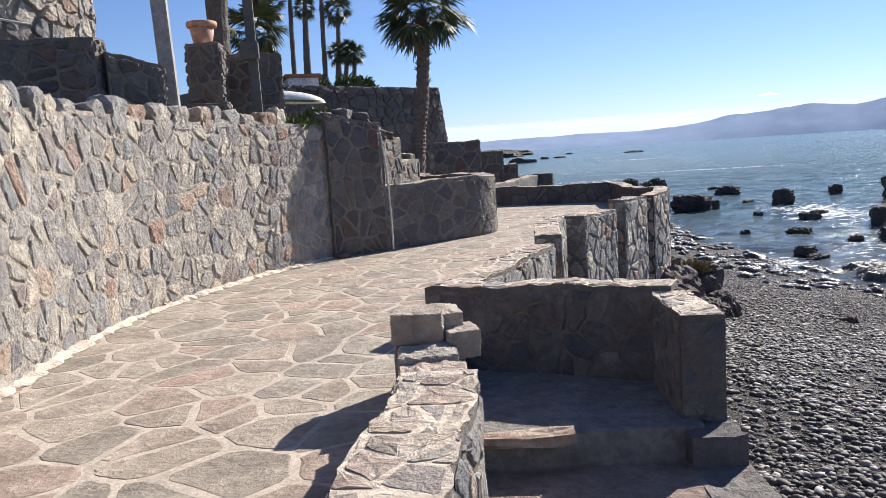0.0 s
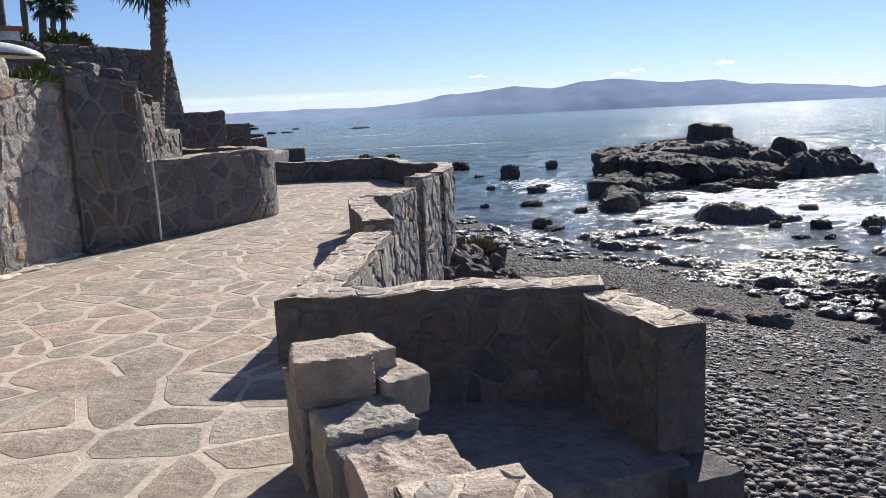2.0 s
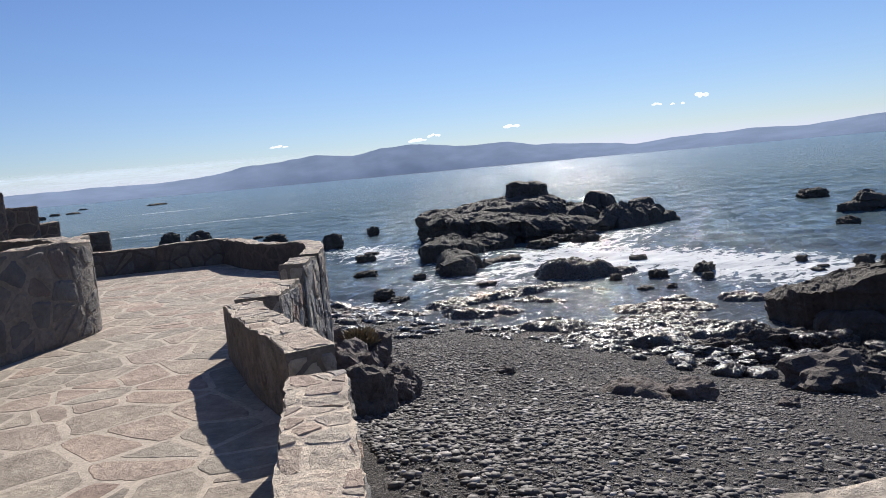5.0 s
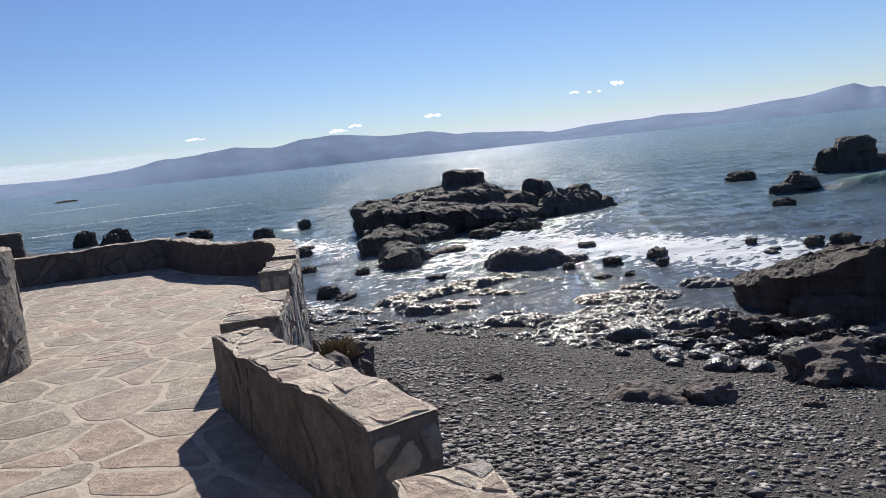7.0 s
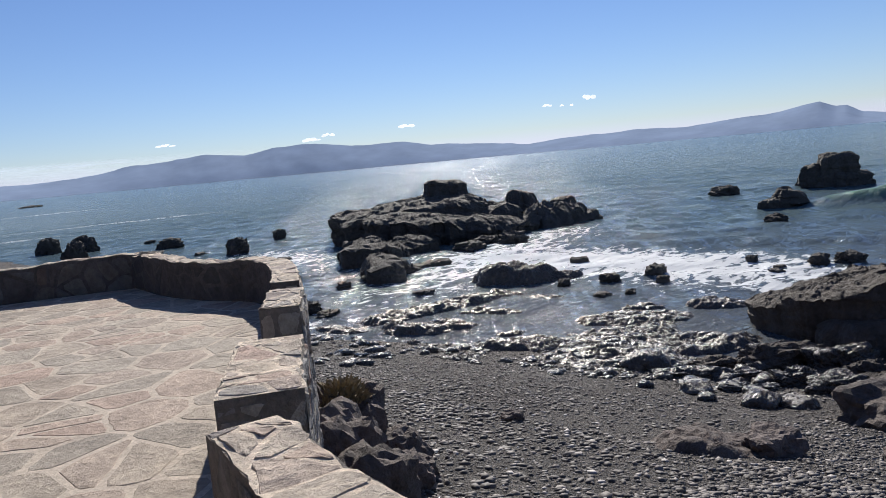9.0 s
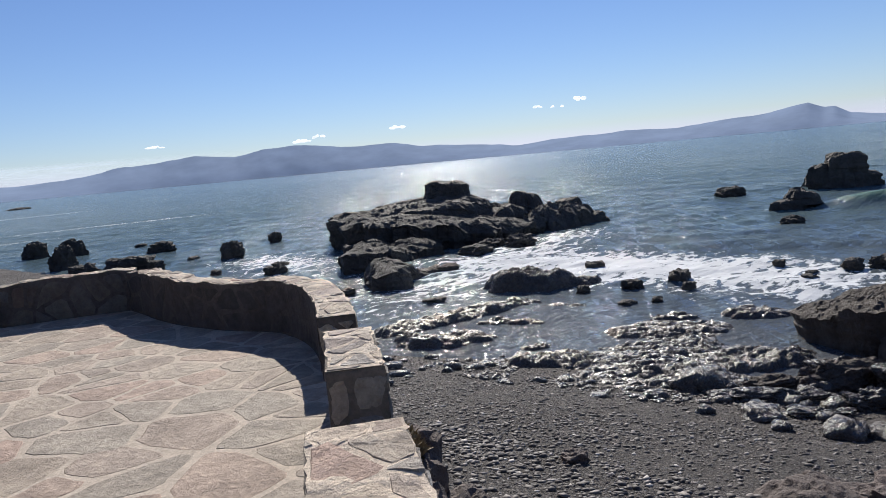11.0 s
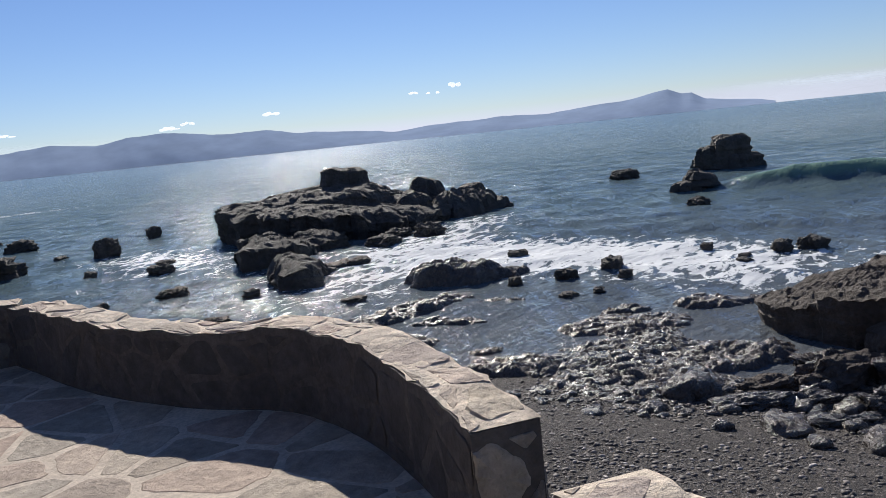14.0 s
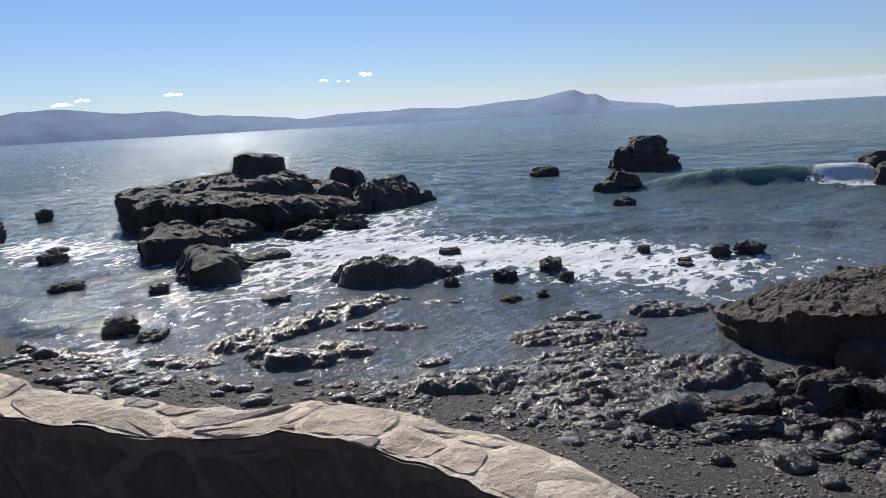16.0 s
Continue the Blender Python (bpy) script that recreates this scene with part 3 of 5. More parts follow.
def mountains():
    a = np.arange(-6, 75.6, 0.2)
    e = np.interp(a, [r[0] for r in RIDGE], [r[1] for r in RIDGE])
    e = e + 0.2 * (fractal(a, a * 0, 1.5, 4, 2) - 0.46) * np.clip(e, 0, 1)
    V, F = [], []
    rows = 8
    for i, (az, el) in enumerate(zip(a, e)):
        c, s = math.sin(radians(az)), math.cos(radians(az))
        for j in range(rows):
            k = j / (rows - 1)
            r = 3900 + 400 * k
            z = SEA - 2 + (4300 * math.tan(radians(max(el, 0.02))) + 7) * k ** 0.8 * (0.85 + 0.15 * k + 0.25 * (1 - k) * float(fractal(np.array(az * 1.0), np.array(j * 0.7), 0.9, 3, 6)))
            V.append((c * r, s * r, z))
    for i in range(len(a) - 1):
        for j in range(rows - 1):
            q = i * rows + j
            F.append((q, q + rows, q + rows + 1, q + 1))
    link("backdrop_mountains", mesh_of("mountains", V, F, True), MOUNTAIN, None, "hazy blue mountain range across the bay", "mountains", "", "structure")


mountains()


def cloud(az, el, w, h, seed):
    """A small flat-bottomed puff of cloud far off."""
    rng = random.Random(seed)
    bm = bmesh.new()
    r = 4880
    k = r / 1347
    base = Vector((math.sin(radians(az)) * r, math.cos(radians(az)) * r, r * math.tan(radians(el))))
    side = Vector((math.cos(radians(az)), -math.sin(radians(az)), 0))
    for i in range(9):
        t = rng.uniform(-1, 1)
        c = base + side * (t * w * k * 0.42) + Vector((0, 0, (1 - t * t) * h * k * rng.uniform(0.0, 0.5)))
        m = Matrix.Translation(c) @ Matrix.Rotation(-radians(az), 4, "Z") @ Matrix.Diagonal((w * k * rng.uniform(0.1, 0.2), 20, h * k * rng.uniform(0.18, 0.34), 1))
        bmesh.ops.create_icosphere(bm, subdivisions=2, radius=1, matrix=m)
    me = bpy.data.meshes.new("cloud")
    bm.to_mesh(me)
    bm.free()
    me.shade_smooth()
    link("backdrop_cloud", me, CLOUD, None, "small white cloud above the mountains", "cloud", "clouds", "structure")


for i, c in enumerate([(53.2, 3.5, 26, 11), (50.3, 3.25, 18, 6), (51.3, 3.15, 7, 4), (52.0, 3.12, 8, 4), (39.8, 2.72, 28, 8), (32.7, 2.3, 30, 7), (34.0, 2.55, 22, 7), (22.5, 2.7, 30, 5)]):
    cloud(*c, i)


def cloud_band(az0, az1, el0, el1, seed, strength):
    """A thin streak of cloud low over the horizon, ragged and see-through."""
    m, n, l, p = material("thin_cloud")
    pos = n.new("ShaderNodeTexCoord").outputs["UV"]
    t = n.new("ShaderNodeMapping")
    t.inputs["Scale"].default_value, t.inputs["Location"].default_value = (5, 1.6, 1), (seed, 0, 0)
    l.new(pos, t.inputs[0])
    puff = ramp(n, l, noise_node(n, l, 1.5, 6, 0.6, t.outputs[0]).outputs[0], [(0.3, (0.25,)), (0.7, (1.0,))])
    sep = n.new("ShaderNodeSeparateXYZ")
    l.new(pos, sep.inputs[0])
    fade = ramp(n, l, sep.outputs[1], [(0.0, (0.0,)), (0.45, (0.7,)), (0.8, (1.0,)), (1.0, (0.0,))])
    ends = ramp(n, l, sep.outputs[0], [(0.0, (0.0,)), (0.2, (1.0,)), (0.7, (1.0,)), (1.0, (0.0,))])
    a = sums(n, l, "MULTIPLY", sums(n, l, "MULTIPLY", puff.outputs[0], fade.outputs[0]), sums(n, l, "MULTIPLY", ends.outputs[0], strength))
    l.new(a, p.inputs["Alpha"])
    # The streak's daylight is an added glow of its own.
    p.inputs["Base Color"].default_value = p.inputs["Emission Color"].default_value = (0.85, 0.9, 0.97, 1)
    p.inputs["Emission Strength"].default_value, p.inputs["Roughness"].default_value = 0.62, 1.0
    k = 24
    V, F, UV = [], [], []
    for i in range(k + 1):
        az = radians(az0 + (az1 - az0) * i / k)
        for e in (el0, el1):
            V.append((math.sin(az) * 4480, math.cos(az) * 4480, 4480 * math.tan(radians(e))))
    F = [(2 * i, 2 * i + 2, 2 * i + 3, 2 * i + 1) for i in range(k)]
    me = mesh_of("cloud_band", V, F)
    uv = me.uv_layers.new(name="uv")
    for lp in me.loops:
        uv.data[lp.index].uv = (lp.vertex_index // 2 / k, lp.vertex_index % 2)
    link("backdrop_cloud_band", me, m, None, "thin white cloud streak low over the horizon", "cloud", "", "structure")


cloud_band(-12, 30, 0.6, 2.15, 1.0, 0.75)
cloud_band(71, 96, 0.3, 1.45, 4.0, 0.5)


# ---- rocks ----
def rock_mesh(seed, w, d, h, level=3, boxy=0.5, strata=0.0, jag=0.3, lump=0.0, rug=0.0):
    rng = random.Random(seed)
    bm = bmesh.new()
    bmesh.ops.create_icosphere(bm, subdivisions=level, radius=1)
    off = Vector((rng.uniform(-50, 50), rng.uniform(-50, 50), rng.uniform(-50, 50)))
    for v in bm.verts:
        c = v.co.copy()
        m = max(abs(c.x), abs(c.y), abs(c.z))
        c = c.lerp(c / m, boxy)
        f = noise.fractal(c * 1.4 + off, 1.0, 2.1, 5)
        g = noise.ridged_multi_fractal(c * 2.4 + off, 0.9, 2.2, 4, 1.0, 2.0)
        fine = noise.fractal(c * 6 + off, 1.0, 2.1, 3)
        c = c * (1 + jag * f + 0.1 * jag * (g - 1.2) + 0.22 * jag * fine)
        p = Vector((c.x * w / 2, c.y * d / 2, (c.z * 0.75 + 0.28) * h))
        if lump and c.z > 0:
            q = Vector((p.x * 0.45, p.y * 0.45, seed * 1.7))
            p.z += lump * (noise.fractal(q, 0.9, 2.2, 5) + 0.5 * abs(noise.noise(q * 3.1)))
        if rug:
            q = Vector((p.x * 0.9, p.y * 0.9, p.z * 2.2)) + off
            k = noise.ridged_multi_fractal(q, 0.8, 2.2, 4, 1.0, 2.0) - 1.2
            p += Vector((c.x, c.y, max(c.z, 0) * 0.8)).normalized() * rug * (k * 0.5 + noise.fractal(q * 2.3, 0.8, 2.2, 4))
        if strata:
            s = strata
            q = p.z + 0.12 * p.x
            p.z += (math.floor(q / s) * s - q) * 0.55
            p.x += 0.25 * s * noise.noise(Vector((0, 0, math.floor(q / s) * 3.7 + seed)))
        v.co = p
    me = bpy.data.meshes.new("rock")
    bm.to_mesh(me)
    bm.free()
    return me


def blobs(x, y, size, seed):
    """Rounded lumps packed side by side: 1 on a lump's crown, 0 in the crevices."""
    gx, gy = np.floor(x / size), np.floor(y / size)
    best, second = np.full(x.shape, 9.0), np.full(x.shape, 9.0)
    for i in (-1, 0, 1):
        for j in (-1, 0, 1):
            cx, cy = gx + i, gy + j
            r1 = np.abs(np.sin(cx * 127.1 + cy * 311.7 + seed) * 43758.5) % 1.0
            r2 = np.abs(np.sin(cx * 269.5 + cy * 183.3 + seed * 1.7) * 24634.6) % 1.0
            d = np.hypot(x / size - cx - r1, y / size - cy - r2)
            second = np.minimum(np.maximum(d, best), second)
            best = np.minimum(d, best)
    return np.clip((second - best) * 3.2, 0, 1) ** 0.7


def shelf_mesh(seed, w, d, h, step=0.06, size=0.45, lump=0.06, edge=3.0, steps=0.0, ragged=0.8, base=-0.9):
    """A low shelf of lumpy, cracked rock with a ragged outline that dips under at its rim."""
    xs, ys = np.arange(-w * 0.62, w * 0.62 + step, step), np.arange(-d * 0.62, d * 0.62 + step, step)
    X, Y = np.meshgrid(xs, ys)
    o = seed * 13.7
    wx, wy = X + 0.35 * (fractal(X + o, Y, 0.5, 3, seed) - 0.5), Y + 0.35 * (fractal(X, Y + o, 0.5, 3, seed + 1) - 0.5)
    r = np.hypot(X / (w / 2), Y / (d / 2)) + ragged * (fractal(X + o, Y - o, max(0.5, d * 0.4), 4, seed + 2) - 0.5)
    dome = np.clip(1.15 - np.clip(r, 0, 1.6) ** edge * 1.15, -1.0, 1.0)
    Z = h * (np.minimum(dome, 0.0) + np.maximum(dome, 0.0) * (base + (1 - base) * 2.1 * fractal(X - o, Y, 0.9, 4, seed + 3)))
    Z = Z + lump * blobs(wx * 0.55, wy * 1.25, size, o) + lump * 0.45 * blobs(wx * 0.7, wy * 1.2, size * 0.43, o + 5) + 0.025 * (fractal(X, Y, 0.12, 2, seed + 4) - 0.5)
    if steps:
        q = Z + 0.05 * X + 0.25 * (fractal(X * 0.5, Y, 1.3, 3, seed + 6) - 0.5)
        low = np.floor(q / steps) * steps
        Z = Z + (low + steps * np.clip((q - low) / steps * 3.2 - 2.2, 0, 1) - q) * 0.85
    nx, ny = len(xs), len(ys)
    i = (np.arange(ny - 1)[:, None] * nx + np.arange(nx - 1)[None]).ravel()
    F = np.c_[i, i + 1, i + nx + 1, i + nx]
    F = F[(r.ravel()[F] < 1.35).any(1)]
    used, back = np.unique(F, return_inverse=True)
    V = np.c_[X.ravel(), Y.ravel(), Z.ravel() - lump * 0.8][used]
    me = bpy.data.meshes.new("shelf")
    me.from_pydata(V.tolist(), [], back.reshape(F.shape).tolist())
    me.shade_smooth()
    return me


def rock(name, x, y, w, h, seed, label, z=None, d=None, level=3, mat=None, turn=None, sink=0.12, group="", **kw):
    me = rock_mesh(seed, w, d or w * 0.8, h, level, **kw)
    ob = link(name, me, mat or SHORE, None, label, "rock", group)
    rng = random.Random(seed * 3 + 1)
    zz = SEA if z is None else z
    ob.matrix_basis = pose(x, y, zz - sink * h, 0, 0, rng.uniform(-30, 30) if turn is None else turn)
    return ob


def bed(name, corners, low, top, mat, parent, seed, dip=(0.0, 0.0), step=0.22, under=0.25, rough=0.35, bumps=0.18, layer=0.35, worn=0.3, cracks=0.0, strike=0.0):
    """A bed of broken rock: a ragged plan, a dipping uneven top with low steps, and rough layered sides that cut in under it."""
    P = [Vector((x, y)) for x, y in corners]
    P = [q for i, p in enumerate(P) for q in (p.lerp(P[i - 1], 0.16), p.lerp(P[(i + 1) % len(P)], 0.16))]
    ring = []
    for i, p in enumerate(P):
        q = P[(i + 1) % len(P)]
        k = max(1, int((q - p).length / step))
        ring += [p.lerp(q, j / k) for j in range(k)]
    c = sum(ring, Vector((0, 0))) / len(ring)
    off = Vector((seed * 7.3, seed * 3.1, seed * 1.7))
    n = len(ring)
    rim = []
    for p in ring:
        q = Vector((p.x, p.y, 0)) * 0.45 + off
        d = (p - c).normalized()
        rim.append(p + d * rough * (1.7 * noise.fractal(q, 0.7, 2.1, 6) + 0.5 * noise.cell(q * 1.9)))

    def crown(x, y, s):
        q = Vector((x, y, 0)) * 0.5 + off
        z = top + dip[0] * (x - c.x) + dip[1] * (y - c.y) + bumps * (1.4 * noise.fractal(q, 0.75, 2.1, 6) + 0.5 * noise.cell(Vector((x * 0.55 + y * 0.3, y * 0.9 - x * 0.5, 0)) + off))
        if cracks:
            a, b = x * math.cos(strike) + y * math.sin(strike), y * math.cos(strike) - x * math.sin(strike)
            z += cracks * math.floor(5 * noise.fractal(Vector((a * 0.45, b * 2.6, seed)), 0.8, 2.1, 4)) / 5
        return z - worn * (max(0.0, s - 0.55) / 0.45) ** 2.2 * (1 + 0.9 * noise.noise(Vector((x, y, 3.0)) * 0.8 + off))
    span = max((p - c).length for p in rim)
    rings = max(4, int(span / step))
    V, F = [(c.x, c.y, crown(c.x, c.y, 0))], []
    for j in range(1, rings + 1):
        t = j / rings
        for p in rim:
            x, y = c.x + (p.x - c.x) * t, c.y + (p.y - c.y) * t
            V.append((x, y, crown(x, y, t)))
    high = top - low
    down = max(4, int(high / (step * 0.6)))
    for j in range(1, down + 1):
        t = j / down
        for i, p in enumerate(rim):
            z0 = V[1 + (rings - 1) * n + i][2]
            z = z0 + (low - z0) * t
            d = (p - c).normalized()
            q = Vector((p.x * 0.35, p.y * 0.35, math.floor((z + 0.1 * p.x) / layer) * 2.7)) + off
            push = rough * 0.55 * noise.noise(q) + 0.3 * rough * noise.fractal(Vector((p.x, p.y, z * 1.6)) * 0.9 + off, 0.8, 2.1, 4) - under * t
            V.append((p.x + d.x * push, p.y + d.y * push, z))
    F += [(0, 1 + i, 1 + (i + 1) % n) for i in range(n)]
    for j in range(rings + down - 1):
        o = 1 + j * n
        F += [(o + i, o + n + i, o + n + (i + 1) % n, o + (i + 1) % n) for i in range(n)]
    return link(name, mesh_of(name, V, F), mat, parent)


# big island of dark rock off the beach
def island():
    ob = new("rock_island")
    tagged(ob, "large dark layered rock island standing in the surf", "rock")
    z = SEA
    bed("slab", [(32.0, 57.2), (30.9, 54.6), (30.4, 50.1), (32.6, 46.8), (35.0, 44.3), (37.6, 43.6), (41.1, 43.9), (45.6, 47.9), (43.3, 54.6), (39.7, 60.0), (35.4, 60.6)], z - 0.9, z + 1.78, ISLAND, ob, 60, (-0.07, 0.05), under=0.45, rough=0.55, bumps=0.14, worn=0.5, cracks=0.1, strike=-0.8)
    bed("upper_slab", [(33.9, 54.8), (34.6, 52.4), (36.6, 49.9), (38.7, 48.0), (40.6, 48.6), (44.0, 53.0), (42.0, 58.0), (37.6, 59.0)], z + 0.8, z + 2.68, ISLAND, ob, 61, (0.02, -0.02), under=-0.5, rough=0.45, bumps=0.15, worn=0.6, cracks=0.1, strike=-0.8)
    bed("block", [(39.0, 53.7), (40.7, 51.0), (43.2, 53.5), (41.4, 55.7)], z + 1.0, z + 3.9, ISLAND, ob, 62, (-0.04, 0.0), under=-0.4, rough=0.2, bumps=0.1, worn=0.22)
    bed("saddle", [(38.6, 48.9), (40.6, 45.6), (45.7, 48.8), (43.5, 52.9)], z - 0.5, z + 1.8, ISLAND, ob, 63, (-0.03, 0.08), under=-0.5, rough=0.5, bumps=0.3, worn=0.5)
    bed("hump", [(42.9, 49.2), (44.2, 47.0), (46.8, 48.5), (45.9, 51.0)], z + 0.3, z + 2.35, ISLAND, ob, 64, (-0.2, 0.12), under=-1.0, rough=0.4, bumps=0.25, worn=0.9)
    bed("tail", [(40.8, 46.0), (43.6, 44.5), (47.4, 44.7), (49.7, 46.7), (46.5, 49.4)], z - 0.8, z + 1.25, ISLAND, ob, 65, (-0.06, 0.06), under=-0.6, rough=0.55, bumps=0.35, worn=0.6)
    bed("knob", [(45.7, 46.6), (47.0, 45.3), (49.0, 46.7), (48.2, 48.0)], z + 0.2, z + 1.8, ISLAND, ob, 66, under=-0.8, rough=0.4, bumps=0.2, worn=0.8)
    bed("toe", [(46.6, 44.4), (48.2, 43.8), (49.2, 45.4), (47.6, 46.2)], z - 0.6, z + 0.75, ISLAND, ob, 67, under=-0.3)
    bed("apron", [(24.6, 44.6), (25.4, 43.2), (28.2, 43.2), (32.2, 44.9), (35.0, 47.3), (30.3, 51.4), (27.0, 47.9)], z - 0.8, z + 0.78, ISLAND, ob, 68, (-0.06, -0.02), under=0.05, rough=0.5, bumps=0.24, layer=0.25, worn=0.25)
    bed("foot", [(21.7, 38.5), (21.7, 37.5), (22.8, 37.4), (24.3, 38.2), (25.4, 40.2), (24.1, 41.3)], z - 0.8, z + 0.92, ISLAND, ob, 69, (-0.12, 0.05), under=-0.2, rough=0.4, bumps=0.2, worn=0.45)
    bed("spur", [(24.4, 38.9), (25.7, 38.4), (27.2, 39.6), (26.2, 40.6)], z - 0.6, z + 0.22, ISLAND, ob, 70, under=-0.2)


island()


def sea_stack(tiers, seed, label):
    """A stepped rock standing off the shore: a broad foot and blocks on it."""
    ob = new("sea_stack")
    tagged(ob, label, "rock", "sea stacks")
    for i, (name, x, y, w, d, low, top, turn) in enumerate(tiers):
        r = radians(turn)
        box = [(-0.5, -0.42), (-0.2, -0.5), (0.3, -0.48), (0.5, -0.2), (0.46, 0.4), (0.1, 0.5), (-0.42, 0.42)]
        bed(name, [(x + w * a * math.cos(r) - d * b * math.sin(r), y + w * a * math.sin(r) + d * b * math.cos(r)) for a, b in box], SEA + low, SEA + top, ISLAND, ob, seed + i, step=0.22, under=-0.4, rough=0.42, bumps=0.2, worn=0.25)


sea_stack([("foot", 74.4, 36.8, 6.4, 4.0, -0.8, 1.15, -66), ("shoulder", 73.3, 38.3, 2.0, 2.4, 0.4, 2.0, -66), ("block", 74.2, 36.3, 3.2, 2.8, 0.5, 2.85, -60)], 80, "stepped dark rock standing out of the sea")
sea_stack([("foot", 54.2, 33.1, 2.6, 2.2, -0.8, 0.85, -60), ("block", 54.7, 32.6, 1.5, 1.5, 0.3, 1.45, -40)], 85, "small stepped rock off the shore")
sea_stack([("foot", 59.6, 14.4, 6.0, 4.2, -0.8, 1.3, -78), ("plate", 61.0, 14.6, 6.6, 3.0, 0.6, 1.95, -75), ("block", 67.6, 15.1, 2.2, 2.0, -0.6, 2.1, -70)], 90, "flat-topped dark rock in the breaking wave")
SEA_ROCKS = [(46.3, 29.5, 1.3, 0.5), (32.6, 20.3, 1.12, 0.48), (31.8, 21.2, 0.9, 0.45), (32.0, 24.1, 0.5, 0.25), (66.9, 43.6, 2.6, 0.9), (29.4, 31.5, 0.86, 0.36), (25.7, 27.1, 0.8, 0.4), (27.8, 26.3, 0.97, 0.45), (35.3, 41.3, 1.7, 0.75), (32.2, 42.1, 1.9, 0.5), (34.7, 43.2, 1.8, 0.5), (19.2, 42.2, 1.2, 0.36), (20.3, 38.4, 0.68, 0.3), (20.4, 32.8, 0.9, 0.25), (26.9, 38.9, 1.1, 0.3)]
MORE_ROCKS = [(34.2, 68.2, 1.1, 0.85), (26.3, 60.8, 1.5, 1.2), (24.9, 51.9, 1.05, 0.28), (21.4, 53.5, 0.65, 0.3), (24.7, 63.7, 0.9, 0.32), (18.5, 72.7, 1.7, 1.9), (17.3, 64.7, 1.9, 0.9), (19.3, 61.0, 3.3, 1.3), (27.0, 75.2, 2.0, 0.9), (28.7, 83.8, 1.1, 0.3), (23.2, 49.6, 1.2, 0.45), (30.2, 22.1, 0.5, 0.2), (16.1, 34.9, 0.9, 0.42), (15.8, 33.0, 0.9, 0.3), (16.5, 43.1, 0.5, 0.32), (30.3, 81.9, 1.0, 0.3), (20.6, 88, 2.0, 1.7), (22.6, 84, 2.2, 1.6), (29.4, 21.9, 0.6, 0.2), (26.6, 25.2, 0.5, 0.2), (24.6, 28.6, 0.55, 0.22), (23.9, 24.9, 0.45, 0.16), (23.1, 25.6, 0.6, 0.14)]
for i, (x, y, w, h) in enumerate(SEA_ROCKS + MORE_ROCKS):
    rock("sea_rock", x, y, w, h * 0.95, 100 + i, "dark wet boulder in the foaming shallows" if w > 1.2 else "small dark boulder washed by the sea", level=5 if w > 1 else 4, boxy=0.45, strata=0.0, jag=0.36, rug=0.02 + 0.03 * w, mat=ISLAND, group="sea rocks")
for i, (x, y, w, h) in enumerate([(30, 330, 9, 2.4), (36, 336, 5, 1.8), (112, 470, 10, 1.2), (118, 474, 5, 1.0), (62, 430, 7, 1.0), (52, 420, 5, 1.2), (95, 610, 6, 1.0)]):
    rock("far_reef", x, y, w, h, 160 + i, "dark reef far out in the bay", d=w * 0.4, level=3, boxy=0.2, jag=0.45, mat=ISLAND, group="far reefs")
for i, (x, y, w, h) in enumerate([(42, 690, 46, 6), (62, 860, 60, 7), (60, 1150, 90, 9)]):
    rock("far_headland", x, y, w, h, 180 + i, "low dark headland along the far shore", d=w * 1.2, level=4, boxy=0.2, jag=0.3, mat=ISLAND, group="far headlands")
# wet rock shelves of the tide pools: place, length, width, height and turn
SHELVES = [(18.6, 29.6, 6.4, 1.5, 0.34, -14), (16.2, 27.6, 3.2, 1.5, 0.26, -62), (18.9, 27.3, 2.2, 0.7, 0.2, -60), (15.7, 23.1, 2.5, 1.5, 0.3, -50), (20.2, 22.3, 3.2, 1.9, 0.3, -52), (21.6, 22.9, 1.4, 0.7, 0.24, -50), (18.6, 21.4, 3.4, 1.5, 0.24, -45), (17.2, 20.7, 4.2, 2.2, 0.28, -48), (15.7, 20.1, 3.2, 2.3, 0.3, -50), (18.4, 18.9, 3.0, 1.6, 0.34, -40), (23.3, 20.9, 2.4, 1.1, 0.26, -55), (21.7, 27.3, 1.5, 0.7, 0.22, -55), (25.0, 31.4, 3.6, 1.9, 0.75, -52), (26.5, 29.9, 1.1, 0.7, 0.3, -50), (14.6, 30.6, 2.2, 0.8, 0.16, -68), (13.9, 33.0, 2.4, 0.9, 0.16, -72), (17.0, 24.6, 0.8, 0.5, 0.18, -50)]
for i, (x, y, w, d, h, turn) in enumerate(SHELVES):
    z = max(SEA, float(beach_height(np.array(x), np.array(y))))
    ob = link("flat_rock", shelf_mesh(200 + i, w * 1.12, d * 1.12, h * (0.8 if i < 4 else 0.62 if h < 0.5 else 0.75), 0.05, 0.5, 0.09 if h < 0.5 else 0.14, 4.0, 0.07, 0.75, 0.05), SHORE, None, "low wet rock shelf glinting beside a tide pool", "rock", "rock shelf")
    ob.matrix_basis = pose(x, y, z - 0.03, 0, 0, turn)


